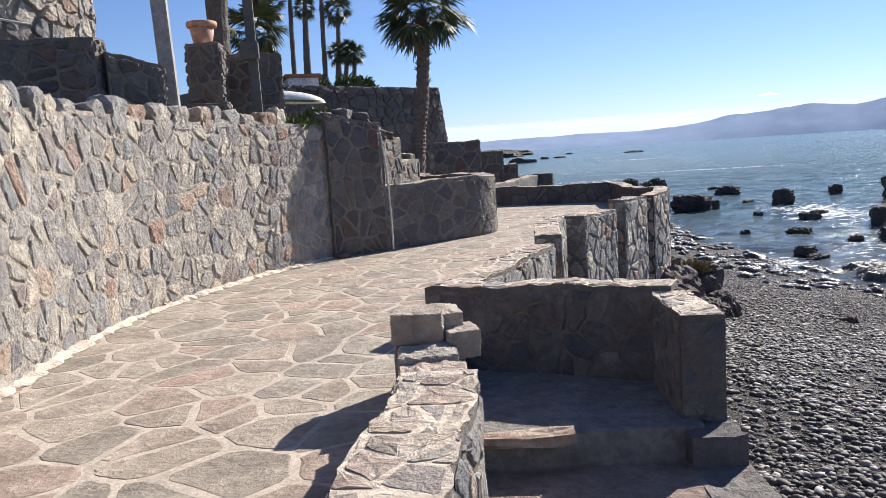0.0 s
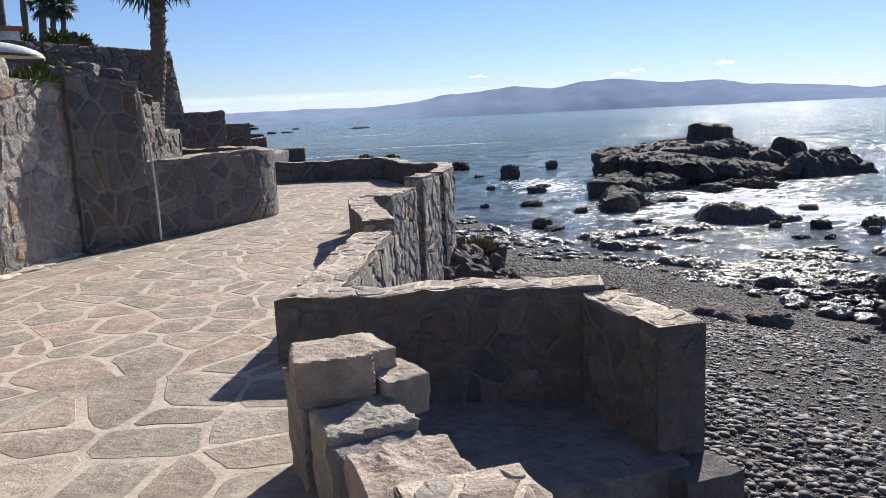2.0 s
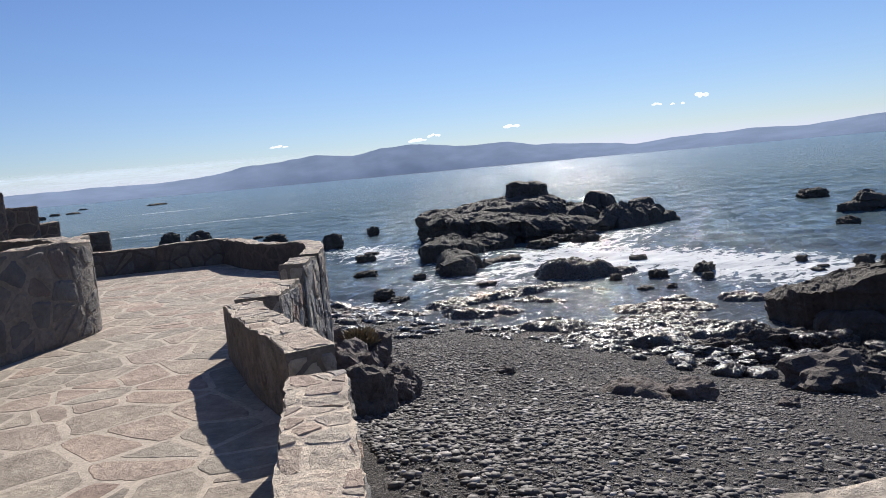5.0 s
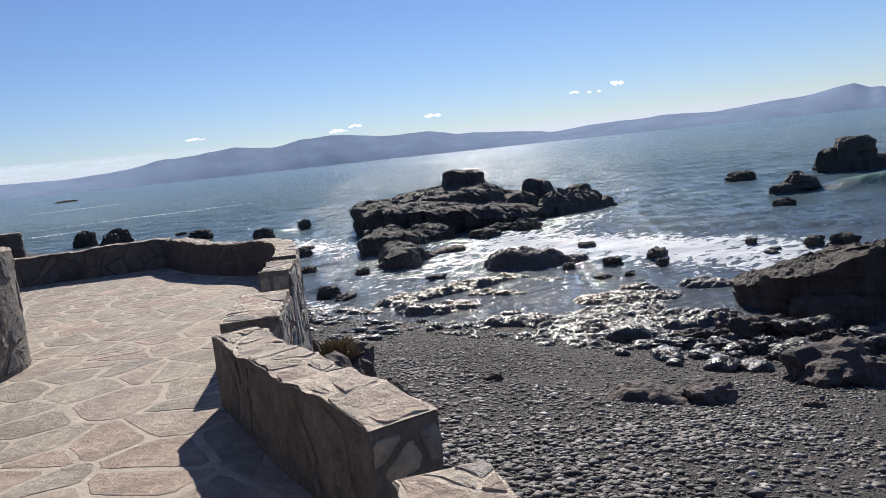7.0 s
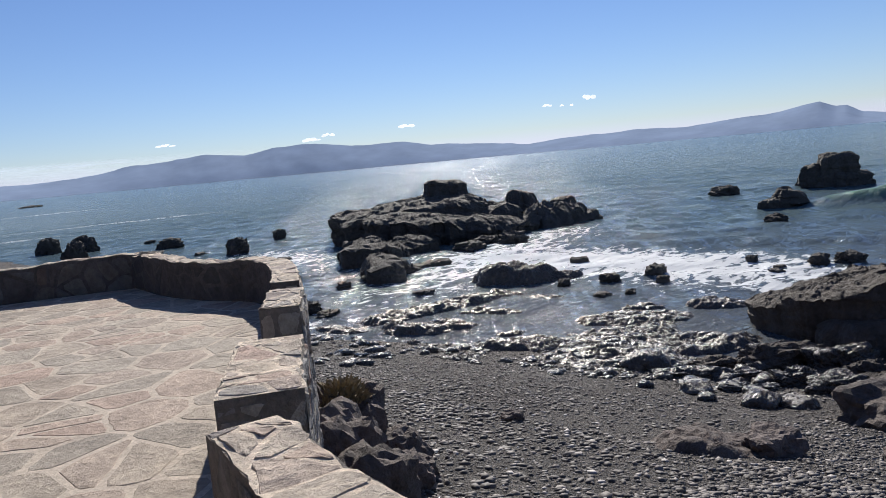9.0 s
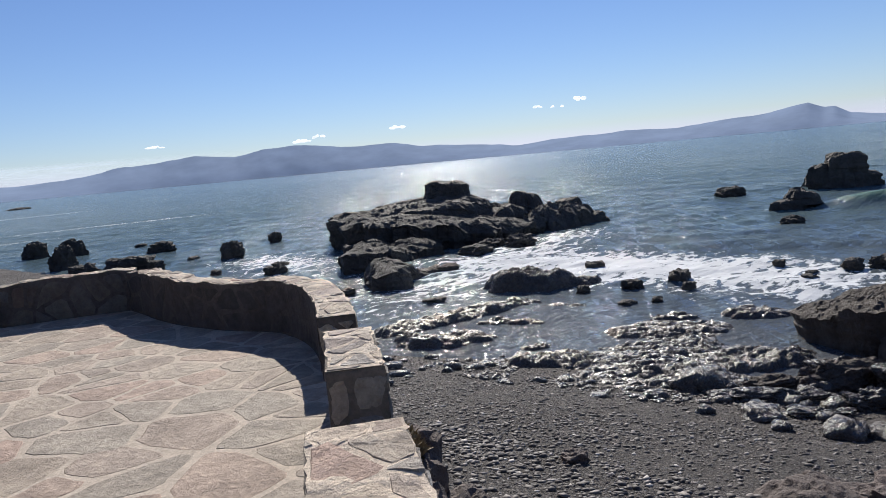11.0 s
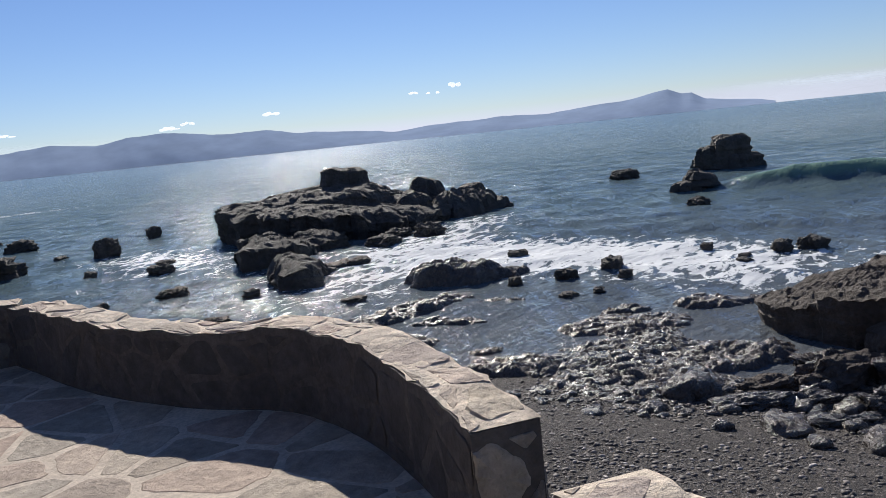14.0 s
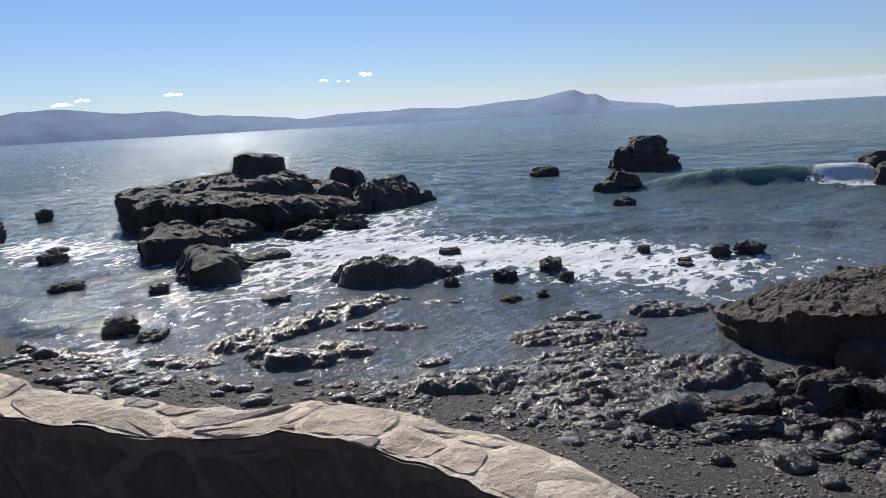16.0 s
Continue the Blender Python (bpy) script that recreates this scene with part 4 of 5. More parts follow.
# right-hand ledge and the boulders at its foot
def rock_ledge():
    """A tilted ledge of rock with a layered top that rises to one end."""
    ob = new("rock_ledge")
    tagged(ob, "high layered brown rock ledge above the tide pools", "rock")
    z = SEA
    bed("base", [(20.6, 18.9), (20.35, 18.1), (19.6, 16.8), (19.2, 15.3), (19.8, 14.3), (21.8, 13.9), (23.3, 16), (23.0, 18.2), (21.8, 19.5)], z - 0.6, z + 1.34, LEDGE, ob, 301, (0.0, -0.27), step=0.09, under=0.3, rough=0.16, bumps=0.09, layer=0.16, worn=0.08, cracks=0.2, strike=-1.95)
    bed("layer", [(20.75, 18.3), (20.0, 16.8), (19.6, 15.3), (20.2, 14.45), (21.8, 14.1), (23.0, 15.9), (22.6, 17.8)], z + 0.9, z + 1.5, LEDGE, ob, 302, (0.0, -0.27), step=0.08, under=-0.05, rough=0.22, bumps=0.1, layer=0.12, worn=0.08, cracks=0.2, strike=-1.95)
    bed("layer", [(20.75, 17.2), (20.3, 15.6), (20.8, 14.7), (22.0, 14.4), (22.6, 15.9), (22.0, 17.2)], z + 1.1, z + 1.68, LEDGE, ob, 303, (0.0, -0.24), step=0.08, under=-0.05, rough=0.22, bumps=0.1, layer=0.12, worn=0.08, cracks=0.2, strike=-1.95)
    bed("shoulder", [(19.7, 16.6), (19.1, 16.2), (18.7, 15.0), (19.3, 14.2), (20.2, 15.0)], z - 0.4, z + 0.78, LEDGE, ob, 304, (0.02, -0.1), step=0.09, under=-0.12, rough=0.16, bumps=0.07, layer=0.15, worn=0.2)


rock_ledge()
for i, (x, y, w, d, h, turn) in enumerate([(17.6, 16.6, 2.3, 0.9, 0.62, -38), (18.1, 15.2, 1.6, 1.1, 0.72, -40), (18.7, 17.0, 1.5, 0.9, 0.5, -40), (17.5, 14.4, 1.2, 0.9, 0.5, -30), (16.3, 15.6, 1.0, 0.7, 0.42, -40), (16.0, 14.6, 1.3, 0.8, 0.4, -50), (16.9, 13.9, 1.2, 0.8, 0.4, -20), (15.9, 16.8, 1.3, 0.55, 0.22, -45), (15.2, 17.6, 1.5, 0.6, 0.2, -45), (16.6, 17.7, 1.1, 0.6, 0.3, -45), (15.0, 16.0, 1.2, 0.45, 0.16, -50), (18.4, 13.4, 1.8, 1.2, 0.6, -30)]):
    rock("boulder", x, y, w, h, 320 + i, "rounded dark boulder at the foot of the ledge", z=float(beach_height(np.array(x), np.array(y))), d=d, turn=turn, level=5, mat=SHORE if i % 3 else LEDGE, boxy=0.3, jag=0.36, rug=0.09, sink=0.2, group="ledge boulders")
rng = random.Random(77)
for i in range(40):
    u = rng.random()
    x, y, w = 13.2 + 7.0 * u, rng.gauss(14.8 + 1.6 * math.sin(u * 5), 1.5), 0.28 + 0.75 * rng.random() ** 2.2
    rock("boulder", x, y, w, w * rng.uniform(0.28, 0.5), 400 + i, "small rounded wet boulder at the foot of the ledge", z=float(beach_height(np.array(x), np.array(y))), level=3, mat=SHORE, boxy=0.1, jag=0.38, sink=0.15, group="ledge boulders").data.shade_smooth()
for i, (x, y, w, h) in enumerate([(9.95, 13.2, 0.9, 0.34), (8.75, 16.9, 0.42, 0.16), (10.9, 11.9, 0.4, 0.16), (14.0, 12.9, 1.9, 0.75)]):
    rock("beach_rock", x, y, w, h, 350 + i, "reddish brown rock lying among the pebbles", z=float(beach_height(np.array(x), np.array(y))), level=4, mat=BROWN_ROCK, boxy=0.3, jag=0.4, sink=0.15, group="beach rocks")
outcrop = link("rock_outcrop", shelf_mesh(366, 2.0, 1.3, 0.2, 0.04, 0.6, 0.06, 3.0, 0.05, 0.6, -0.2), BROWN_ROCK, None, "low reddish brown outcrop among the pebbles", "rock")
outcrop.matrix_basis = pose(9.4, 13.7, float(beach_height(np.array(9.4), np.array(13.7))) - 0.02, 0, 0, -45)
for i, (x, y, w, h) in enumerate([(5.1, 16.3, 1.2, 1.05), (4.5, 15.5, 1.2, 0.95), (5.4, 15.6, 0.75, 0.5), (4.1, 14.4, 1.0, 0.75), (4.9, 14.9, 0.7, 0.4), (5.7, 16.9, 0.8, 0.5), (4.6, 16.8, 1.2, 1.1), (5.2, 15.0, 0.5, 0.3)]):
    rock("wall_foot_boulder", x, y, w, h, 370 + i, "brown boulder piled against the foot of the terrace wall", z=float(beach_height(np.array(x), np.array(y))), level=4, mat=BROWN_ROCK, boxy=0.4, jag=0.3, sink=0.15, group="wall foot boulders")


def pebbles(name, N, x0, x1, y0, y1, small, large, power, mat, label, wet=False, seed=5, full=False):
    """Loose pebbles over a stretch of the beach, too many to count."""
    rng = np.random.default_rng(seed)
    bm = bmesh.new()
    bmesh.ops.create_icosphere(bm, subdivisions=2 if wet else 1, radius=1)
    base = np.array([v.co[:] for v in bm.verts])
    tri = np.array([[v.index for v in f.verts] for f in bm.faces])
    bm.free()
    x = x0 + (x1 - x0) * rng.random(N)
    y = y0 + (y1 - y0) * rng.random(N)
    low = SEA - 0.25 if wet else SEA - 0.02
    ok = (beach_height(x, y) > low) & (x > 1.2 + 0.3 * np.clip(y - 6, 0, 12))
    patch = fractal(x, y, 3.0, 3, 9)
    if full:
        ok &= rng.random(N) < np.clip((patch - 0.3) * 5, 0.3, 1)
    elif wet:
        ok &= (patch > 0.4) & (x + 0.9 * (y - 18) > 14.2)
    else:
        ok &= rng.random(N) < np.clip((patch - 0.3) * 4, 0.25, 1) * np.clip(1.3 - (x - 7) * 0.09, 0.45, 1)
    x, y, patch = x[ok], y[ok], patch[ok]
    n = len(x)
    r = small + (large - small) * rng.random(n) ** power
    sx, sy, sz = r * rng.uniform(0.8, 1.6, n), r * rng.uniform(0.7, 1.2, n), r * rng.uniform(0.3, 0.7, n)
    t = rng.uniform(0, 6.28, n)
    z = beach_height(x, y) + sz * 0.2
    P = base[None] * np.stack([sx, sy, sz], 1)[:, None] * (1 + 0.2 * rng.standard_normal((n, len(base), 1)))
    c, s = np.cos(t)[:, None], np.sin(t)[:, None]
    V = np.stack([P[..., 0] * c - P[..., 1] * s + x[:, None], P[..., 0] * s + P[..., 1] * c + y[:, None], P[..., 2] + z[:, None]], -1).reshape(-1, 3)
    F = (tri[None] + (np.arange(n) * len(base))[:, None, None]).reshape(-1, 3)
    me = bpy.data.meshes.new("pebbles")
    me.from_pydata(V.tolist(), [], F.tolist())
    me.shade_smooth()
    link(name, me, mat, None, label, "pebbles", "", "stuff")


pebbles("beach_pebbles", 110000, 1.2, 9.0, 1, 20, 0.009, 0.066, 5.0, PEBBLE, "loose grey pebbles covering the upper beach", False, 5, True)
pebbles("beach_gravel", 95000, 7.5, 17, 3, 30, 0.01, 0.05, 3.6, PEBBLE, "small grey pebbles scattered over the lower beach", False, 8)
pebbles("wet_cobbles", 3800, 13.0, 21, 11, 32, 0.03, 0.17, 3.2, SHORE, "dark wet cobbles glinting among the tide pools", True, 6)
pebbles("shore_cobbles", 2600, 10, 18, 24, 60, 0.06, 0.3, 2.2, SHORE, "dark cobbles along the far waterline", False, 7)


def shrub(name, x, y, z, r, h, n, mat, seed, label, category="shrub", leaf=0.06):
    """A low plant of many small blades on short stems."""
    rng = random.Random(seed)
    V, F = [], []
    for i in range(n):
        a, q = rng.uniform(0, 6.28), r * rng.random() ** 0.6
        p = Vector((q * math.cos(a), q * math.sin(a), h * (1 - (q / r) ** 2) * rng.uniform(0.2, 1)))
        d = Vector((math.cos(a) * rng.uniform(0.1, 1), math.sin(a) * rng.uniform(0.1, 1), rng.uniform(0.1, 1.2))).normalized()
        s = d.cross(Vector((rng.uniform(-1, 1), rng.uniform(-1, 1), rng.uniform(-1, 1)))).normalized()
        k = leaf * rng.uniform(0.6, 1.6)
        o = len(V)
        V += [p - s * k * 0.15, p + d * k * 0.5 - s * k * 0.2, p + d * k, p + d * k * 0.5 + s * k * 0.2]
        F.append((o, o + 1, o + 2, o + 3))
    ob = link(name, mesh_of(name, V, F), mat, None, label, category)
    ob.location = (x, y, z)
    return ob


# ---- terrace ----
WALK_LEFT = [(-2.9, -8), (-3.2, 1), (-3.55, 5), (-3.65, 7), (-3.45, 8.5), (-2.85, 10.5), (-2.05, 12.05), (-1.1, 12.65), (0.5, 14.1), (0.5, 15.6), (-0.6, 17.6), (-1.5, 22.0)]
CURVE = [(4.36, 20.15), (4.28, 19.3), (4.24, 18.5), (4.36, 17.65), (4.57, 16.98), (4.48, 16.3), (4.16, 15.55), (3.82, 15.0)]
NEAR = [(-0.11, 3.56), (-0.15, 3.0), (-0.24, 2.3), (-0.2, 1.6), (0.35, 0.8), (1.1, -1.0), (1.2, -8.0)]
RIGHT = [(0.3, 21.8)] + CURVE + [(3.5, 14.4), (2.95, 13.55), (2.6, 13.1), (2.1, 12.4), (1.7, 11.8), (1.5, 11.4), (1.25, 10.1), (1.12, 9.0), (1.0, 8.6), (0.5, 7.5), (-0.02, 6.5), (-0.1, 6.2), (-0.1, 4.9)] + NEAR
PLAN = WALK_LEFT + RIGHT


def walkway():
    bm = bmesh.new()
    f = bm.faces.new([bm.verts.new((x, y, -0.004)) for x, y in PLAN])
    bmesh.ops.recalc_face_normals(bm, faces=[f])
    if f.normal.z < 0:
        f.normal_flip()
    bmesh.ops.triangulate(bm, faces=[f])
    me = bpy.data.meshes.new("floor")
    bm.to_mesh(me)
    bm.free()
    ob = link("floor", me, JOINT, None, "sunlit walkway paved with irregular beige flagstones", "pavement", "", "structure")
    lay(ob, 9, 25, lambda u, v, d: (u - 4.2, v - 3, d * 0.35 - 0.0034 if d > 0 else -0.0055), 0.43, 0.33, 0.0135, 0.0075, 41, FLAG, "flagstone", 300, lambda u, v: inside(u - 4.2, v - 3, PLAN), lambda u, v: abs(v - 3 - 9), 0.05, 0.0012, 0.003, 0.14, 1.2, 0.3, 0.7)
    return ob


walkway()
# Sun and shade are in the colours: pale sea faces, darker walkway render.
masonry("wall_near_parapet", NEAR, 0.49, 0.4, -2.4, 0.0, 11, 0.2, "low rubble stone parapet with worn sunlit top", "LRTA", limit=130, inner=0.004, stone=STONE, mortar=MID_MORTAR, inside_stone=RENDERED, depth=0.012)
masonry("wall_stair_bay", [(1.62, 5.62), (0.7, 6.06), (-0.22, 6.47)], 0.43, 0.3, -0.4, -2.6, 13, 0.18, "low stone parapet beside the beach stairs", "LRTAB", smooth=False, limit=110, depth=0.012, stone=INNER, mortar=SHADED_MORTAR)
masonry("wall_stair_outer", [(1.53, 4.72), (1.56, 5.5)], 0.42, 0.3, -0.4, -2.6, 17, 0.18, "stone wall on the sea side of the stairs", "LRTA", smooth=False, limit=110, depth=0.012, stone=INNER, mortar=SHADED_MORTAR)
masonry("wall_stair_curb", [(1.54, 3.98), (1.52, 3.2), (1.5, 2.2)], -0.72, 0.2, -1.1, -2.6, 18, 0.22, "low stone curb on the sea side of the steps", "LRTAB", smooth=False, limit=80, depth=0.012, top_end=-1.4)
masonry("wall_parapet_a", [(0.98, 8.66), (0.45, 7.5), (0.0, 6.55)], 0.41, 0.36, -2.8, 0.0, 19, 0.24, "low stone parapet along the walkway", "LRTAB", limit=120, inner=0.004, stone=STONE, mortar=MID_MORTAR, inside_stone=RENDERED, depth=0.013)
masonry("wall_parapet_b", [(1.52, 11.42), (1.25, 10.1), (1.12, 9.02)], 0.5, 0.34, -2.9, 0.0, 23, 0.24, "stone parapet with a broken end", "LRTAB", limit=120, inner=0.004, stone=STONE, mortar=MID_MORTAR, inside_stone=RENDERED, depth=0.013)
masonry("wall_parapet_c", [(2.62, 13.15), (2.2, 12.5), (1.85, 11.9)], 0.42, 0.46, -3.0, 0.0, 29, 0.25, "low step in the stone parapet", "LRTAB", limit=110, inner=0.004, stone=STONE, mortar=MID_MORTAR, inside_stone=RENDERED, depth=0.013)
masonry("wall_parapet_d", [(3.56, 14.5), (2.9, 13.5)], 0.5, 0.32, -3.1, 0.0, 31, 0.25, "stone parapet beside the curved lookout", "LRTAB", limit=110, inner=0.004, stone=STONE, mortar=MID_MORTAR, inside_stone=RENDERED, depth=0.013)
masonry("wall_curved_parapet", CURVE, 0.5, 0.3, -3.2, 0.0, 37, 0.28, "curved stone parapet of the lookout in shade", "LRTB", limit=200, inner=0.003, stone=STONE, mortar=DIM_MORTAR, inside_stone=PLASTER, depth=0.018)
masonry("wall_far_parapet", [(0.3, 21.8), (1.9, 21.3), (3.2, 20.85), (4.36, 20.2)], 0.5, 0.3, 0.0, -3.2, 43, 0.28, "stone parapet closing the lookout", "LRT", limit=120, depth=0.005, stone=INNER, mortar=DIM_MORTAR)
masonry("wall_beyond", [(0.9, 23.5), (2.2, 27.5), (3.5, 32.0)], 0.45, 0.35, 0.0, -3.3, 47, 0.35, "lower stone parapet beyond the lookout", "LRT", limit=90)
masonry("wall_beyond_end", [(3.5, 32.4), (4.3, 32.2)], 0.5, 0.5, -3.3, -3.3, 48, 0.35, "end pier of the stone parapet", "LRTAB", smooth=False, limit=60)

# left retaining wall and its corner
masonry("wall_retaining", [(-2.05, 12.2), (-2.15, 11.95), (-2.92, 10.4), (-3.5, 8.4), (-3.63, 6.9), (-3.5, 5.0), (-3.2, 1.0), (-2.9, -8.0)], 2.12, 0.4, -0.05, 0.0, 53, 0.23, "tall rubble stone retaining wall in raking sunlight", "L", limit=300, depth=0.013, stone=STONE, mortar=MORTAR)
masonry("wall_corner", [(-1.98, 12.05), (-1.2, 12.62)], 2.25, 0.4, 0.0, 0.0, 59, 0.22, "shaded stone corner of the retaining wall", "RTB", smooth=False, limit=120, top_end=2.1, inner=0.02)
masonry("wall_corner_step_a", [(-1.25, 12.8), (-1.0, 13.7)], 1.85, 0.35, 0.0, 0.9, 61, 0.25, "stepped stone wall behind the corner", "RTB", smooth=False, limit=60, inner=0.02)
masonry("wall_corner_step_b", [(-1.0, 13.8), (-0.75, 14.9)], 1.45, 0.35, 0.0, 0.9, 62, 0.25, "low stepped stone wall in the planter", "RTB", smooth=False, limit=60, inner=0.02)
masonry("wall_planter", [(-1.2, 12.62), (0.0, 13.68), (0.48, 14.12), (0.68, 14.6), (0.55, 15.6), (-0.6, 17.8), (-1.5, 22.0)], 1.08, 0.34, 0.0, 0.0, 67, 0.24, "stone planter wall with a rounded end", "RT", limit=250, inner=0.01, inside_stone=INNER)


def slab_of(name, poly, z, mat, label, category, thick=0.3):
    bm = bmesh.new()
    f = bm.faces.new([bm.verts.new((x, y, z)) for x, y in poly])
    bmesh.ops.recalc_face_normals(bm, faces=[f])
    if f.normal.z < 0:
        f.normal_flip()
    g = bmesh.ops.extrude_face_region(bm, geom=[f])
    bmesh.ops.translate(bm, verts=[v for v in g["geom"] if isinstance(v, bmesh.types.BMVert)], vec=(0, 0, -thick))
    bmesh.ops.recalc_face_normals(bm, faces=bm.faces)
    me = bpy.data.meshes.new(name)
    bm.to_mesh(me)
    bm.free()
    return link(name, me, mat, None, label, category, "", "structure")


slab_of("planter_soil", [(-1.3, 12.8), (-0.1, 13.75), (0.4, 14.2), (0.55, 14.6), (0.42, 15.6), (-0.7, 17.7), (-1.7, 22), (-3.5, 22), (-2.2, 13)], 0.95, SOIL, "dry soil in the planter", "soil", 0.2)
slab_of("terrace_ground", [(-2.95, -9), (-3.3, 1), (-3.6, 5), (-3.72, 7), (-3.6, 8.4), (-3.0, 10.4), (-2.2, 12.2), (-1.4, 12.9), (-1.2, 14), (-2.4, 23.8), (-14, 60), (-60, 60), (-60, -9)], 2.08, SOIL, "dry upper terrace behind the retaining wall", "ground", 0.5)
slab_of("far_platform", [(-1.6, 21.9), (0.3, 21.9), (3.6, 32.4), (3.6, 60), (-8, 60)], -0.05, FLAG, "lower paved platform beyond the lookout", "pavement", 3.4)


def stairs():
    ob = new("beach_stairs")
    tagged(ob, "shaded stone steps going down to the beach", "stairs")
    rng = random.Random(3)

    def tread(x0, x1, y0, y1, z, low, name="step"):
        bm = bmesh.new()
        bmesh.ops.create_cube(bm, size=1, matrix=Matrix.Translation(((x0 + x1) / 2, (y0 + y1) / 2, (z + low) / 2)) @ Matrix.Diagonal((x1 - x0, y1 - y0, z - low, 1)))
        bmesh.ops.subdivide_edges(bm, edges=bm.edges, cuts=3, use_grid_fill=True)
        for v in bm.verts:
            v.co += Vector([rng.uniform(-0.012, 0.012) for _ in range(3)])
        # Step edges take pale CAP: sunlight on them is put into the colour.
        return part(name, bm, CAP if name == "nosing" else INNER if name == "foot_block" else STONE, ob)
    tread(0.0, 1.5, 4.6, 6.2, -0.28, -2.4, "landing")
    tread(0.06, 0.68, 4.52, 4.66, -0.255, -0.32, "nosing")
    tread(-0.3, 0.03, 4.95, 6.2, -0.13, -0.4)
    tread(0.02, 1.4, 4.0, 4.62, -0.5, -2.8)
    # Short pale strip added where sun catches the next step.
    tread(0.06, 0.4, 3.92, 4.14, -0.47, -0.55, "nosing")
    for i in range(8):
        tread(0.02, 1.45, 4.02 - 0.3 * (i + 1) - 0.02, 4.02 - 0.3 * i, -0.72 - 0.22 * i, -2.8)
    tread(1.36, 1.72, 4.02, 4.48, -0.5, -2.8, "foot_block")
    tread(1.38, 1.7, 4.46, 4.74, -0.3, -2.8, "foot_block")


stairs()


def post_block():
    ob = new("parapet_post")
    tagged(ob, "squat stone block standing on the parapet's end", "stone post")
    for i, (x, y, z, w, d, h, t) in enumerate([(-0.2, 4.42, 0.12, 0.36, 0.4, 0.44, 2), (-0.17, 3.8, 0.12, 0.38, 0.5, 0.46, -2), (-0.18, 4.12, 0.1, 0.34, 0.3, 0.4, 7), (-0.24, 4.72, 0.2, 0.36, 0.34, 0.42, 4), (-0.25, 4.7, 0.46, 0.33, 0.34, 0.17, -5), (-0.06, 4.78, 0.44, 0.14, 0.3, 0.16, 8), (0.0, 4.62, 0.36, 0.2, 0.26, 0.14, 14)]):
        me = rock_mesh(400 + i, w * 0.99, d * 0.99, h * 0.8, 5, boxy=0.95, jag=0.07, rug=0.008)
        o = link("stone", me, STONE if i in (0, 2, 3) else CAP, ob)
        o.matrix_basis = pose(x, y, z - h * 0.25, 0, 0, t)


post_block()


def coping():
    """Upright stones along the top of the retaining wall."""
    line = Line([(-2.5, 11.3), (-2.92, 10.4), (-3.5, 8.4), (-3.63, 6.9), (-3.5, 5.0), (-3.2, 1.0)])
    rng = random.Random(8)
    u = 0.1
    i = 0
    while u < line.length:
        w = rng.uniform(0.18, 0.34)
        x, y = line.at(u, 0.06)
        h = rng.uniform(0.15, 0.27)
        me = rock_mesh(430 + i, w, rng.uniform(0.22, 0.32), h * 0.95, 3, boxy=0.97, jag=0.13)
        o = link("coping_stone", me, STONE, None, "rough upright coping stone on the retaining wall", "stone", "coping stones")
        n = line.n[np.searchsorted(line.u, min(u, line.length - 0.01))]
        o.matrix_basis = pose(x, y, 2.06, rng.uniform(-8, 8), rng.uniform(-12, 12), math.degrees(math.atan2(n[1], n[0])) - 90)
        u += w + rng.choice([0.03, 0.06, 0.1, 0.18, 0.3])
        i += 1


coping()
for i, (x, y, w, h) in enumerate([(-1.95, 12.1, 0.3, 0.16), (-1.68, 12.28, 0.34, 0.22), (-1.4, 12.45, 0.3, 0.14), (-1.2, 12.9, 0.3, 0.16), (-1.1, 13.3, 0.32, 0.12)]):
    rock("coping_stone", x, y, w, h, 720 + i, "rough stone on top of the wall's corner", z=2.14 - 0.28 * (i > 2), d=0.3, level=3, mat=SHADED_STONE, boxy=0.75, jag=0.14, group="coping stones")

def fillet():
    """A pale mortar fillet where the retaining wall meets the paving."""
    line = Line([(-1.95, 11.92), (-2.72, 10.34), (-3.3, 8.4), (-3.43, 6.9), (-3.3, 5.0), (-3.0, 1.0), (-2.7, -8.0)], True, 0.08)
    rng = random.Random(4)
    V, F = [], []
    for u in line.u:
        w, h = rng.uniform(0.05, 0.13), rng.uniform(0.025, 0.06)
        for off, z in ((-0.05, h), (0.02, h * 0.9), (w, 0.004)):
            V.append((*line.at(u, off), z))
    for i in range(len(line.u) - 1):
        F += [(3 * i, 3 * i + 3, 3 * i + 4, 3 * i + 1), (3 * i + 1, 3 * i + 4, 3 * i + 5, 3 * i + 2)]
    link("trim_wall_fillet", mesh_of("fillet", V, [f[::-1] for f in F]), CAP_MORTAR, None, "pale crumbling mortar along the wall's foot", "mortar", "", "structure")


fillet()

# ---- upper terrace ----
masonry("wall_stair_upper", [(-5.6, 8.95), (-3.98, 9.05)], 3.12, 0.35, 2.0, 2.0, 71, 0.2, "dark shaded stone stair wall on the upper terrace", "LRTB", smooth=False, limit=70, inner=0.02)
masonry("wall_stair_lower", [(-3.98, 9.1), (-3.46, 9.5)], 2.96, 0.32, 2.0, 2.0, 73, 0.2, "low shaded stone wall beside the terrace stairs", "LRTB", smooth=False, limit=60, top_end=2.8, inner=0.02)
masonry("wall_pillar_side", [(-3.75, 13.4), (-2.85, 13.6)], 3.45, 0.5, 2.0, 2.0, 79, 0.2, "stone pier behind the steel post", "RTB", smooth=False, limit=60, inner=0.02)
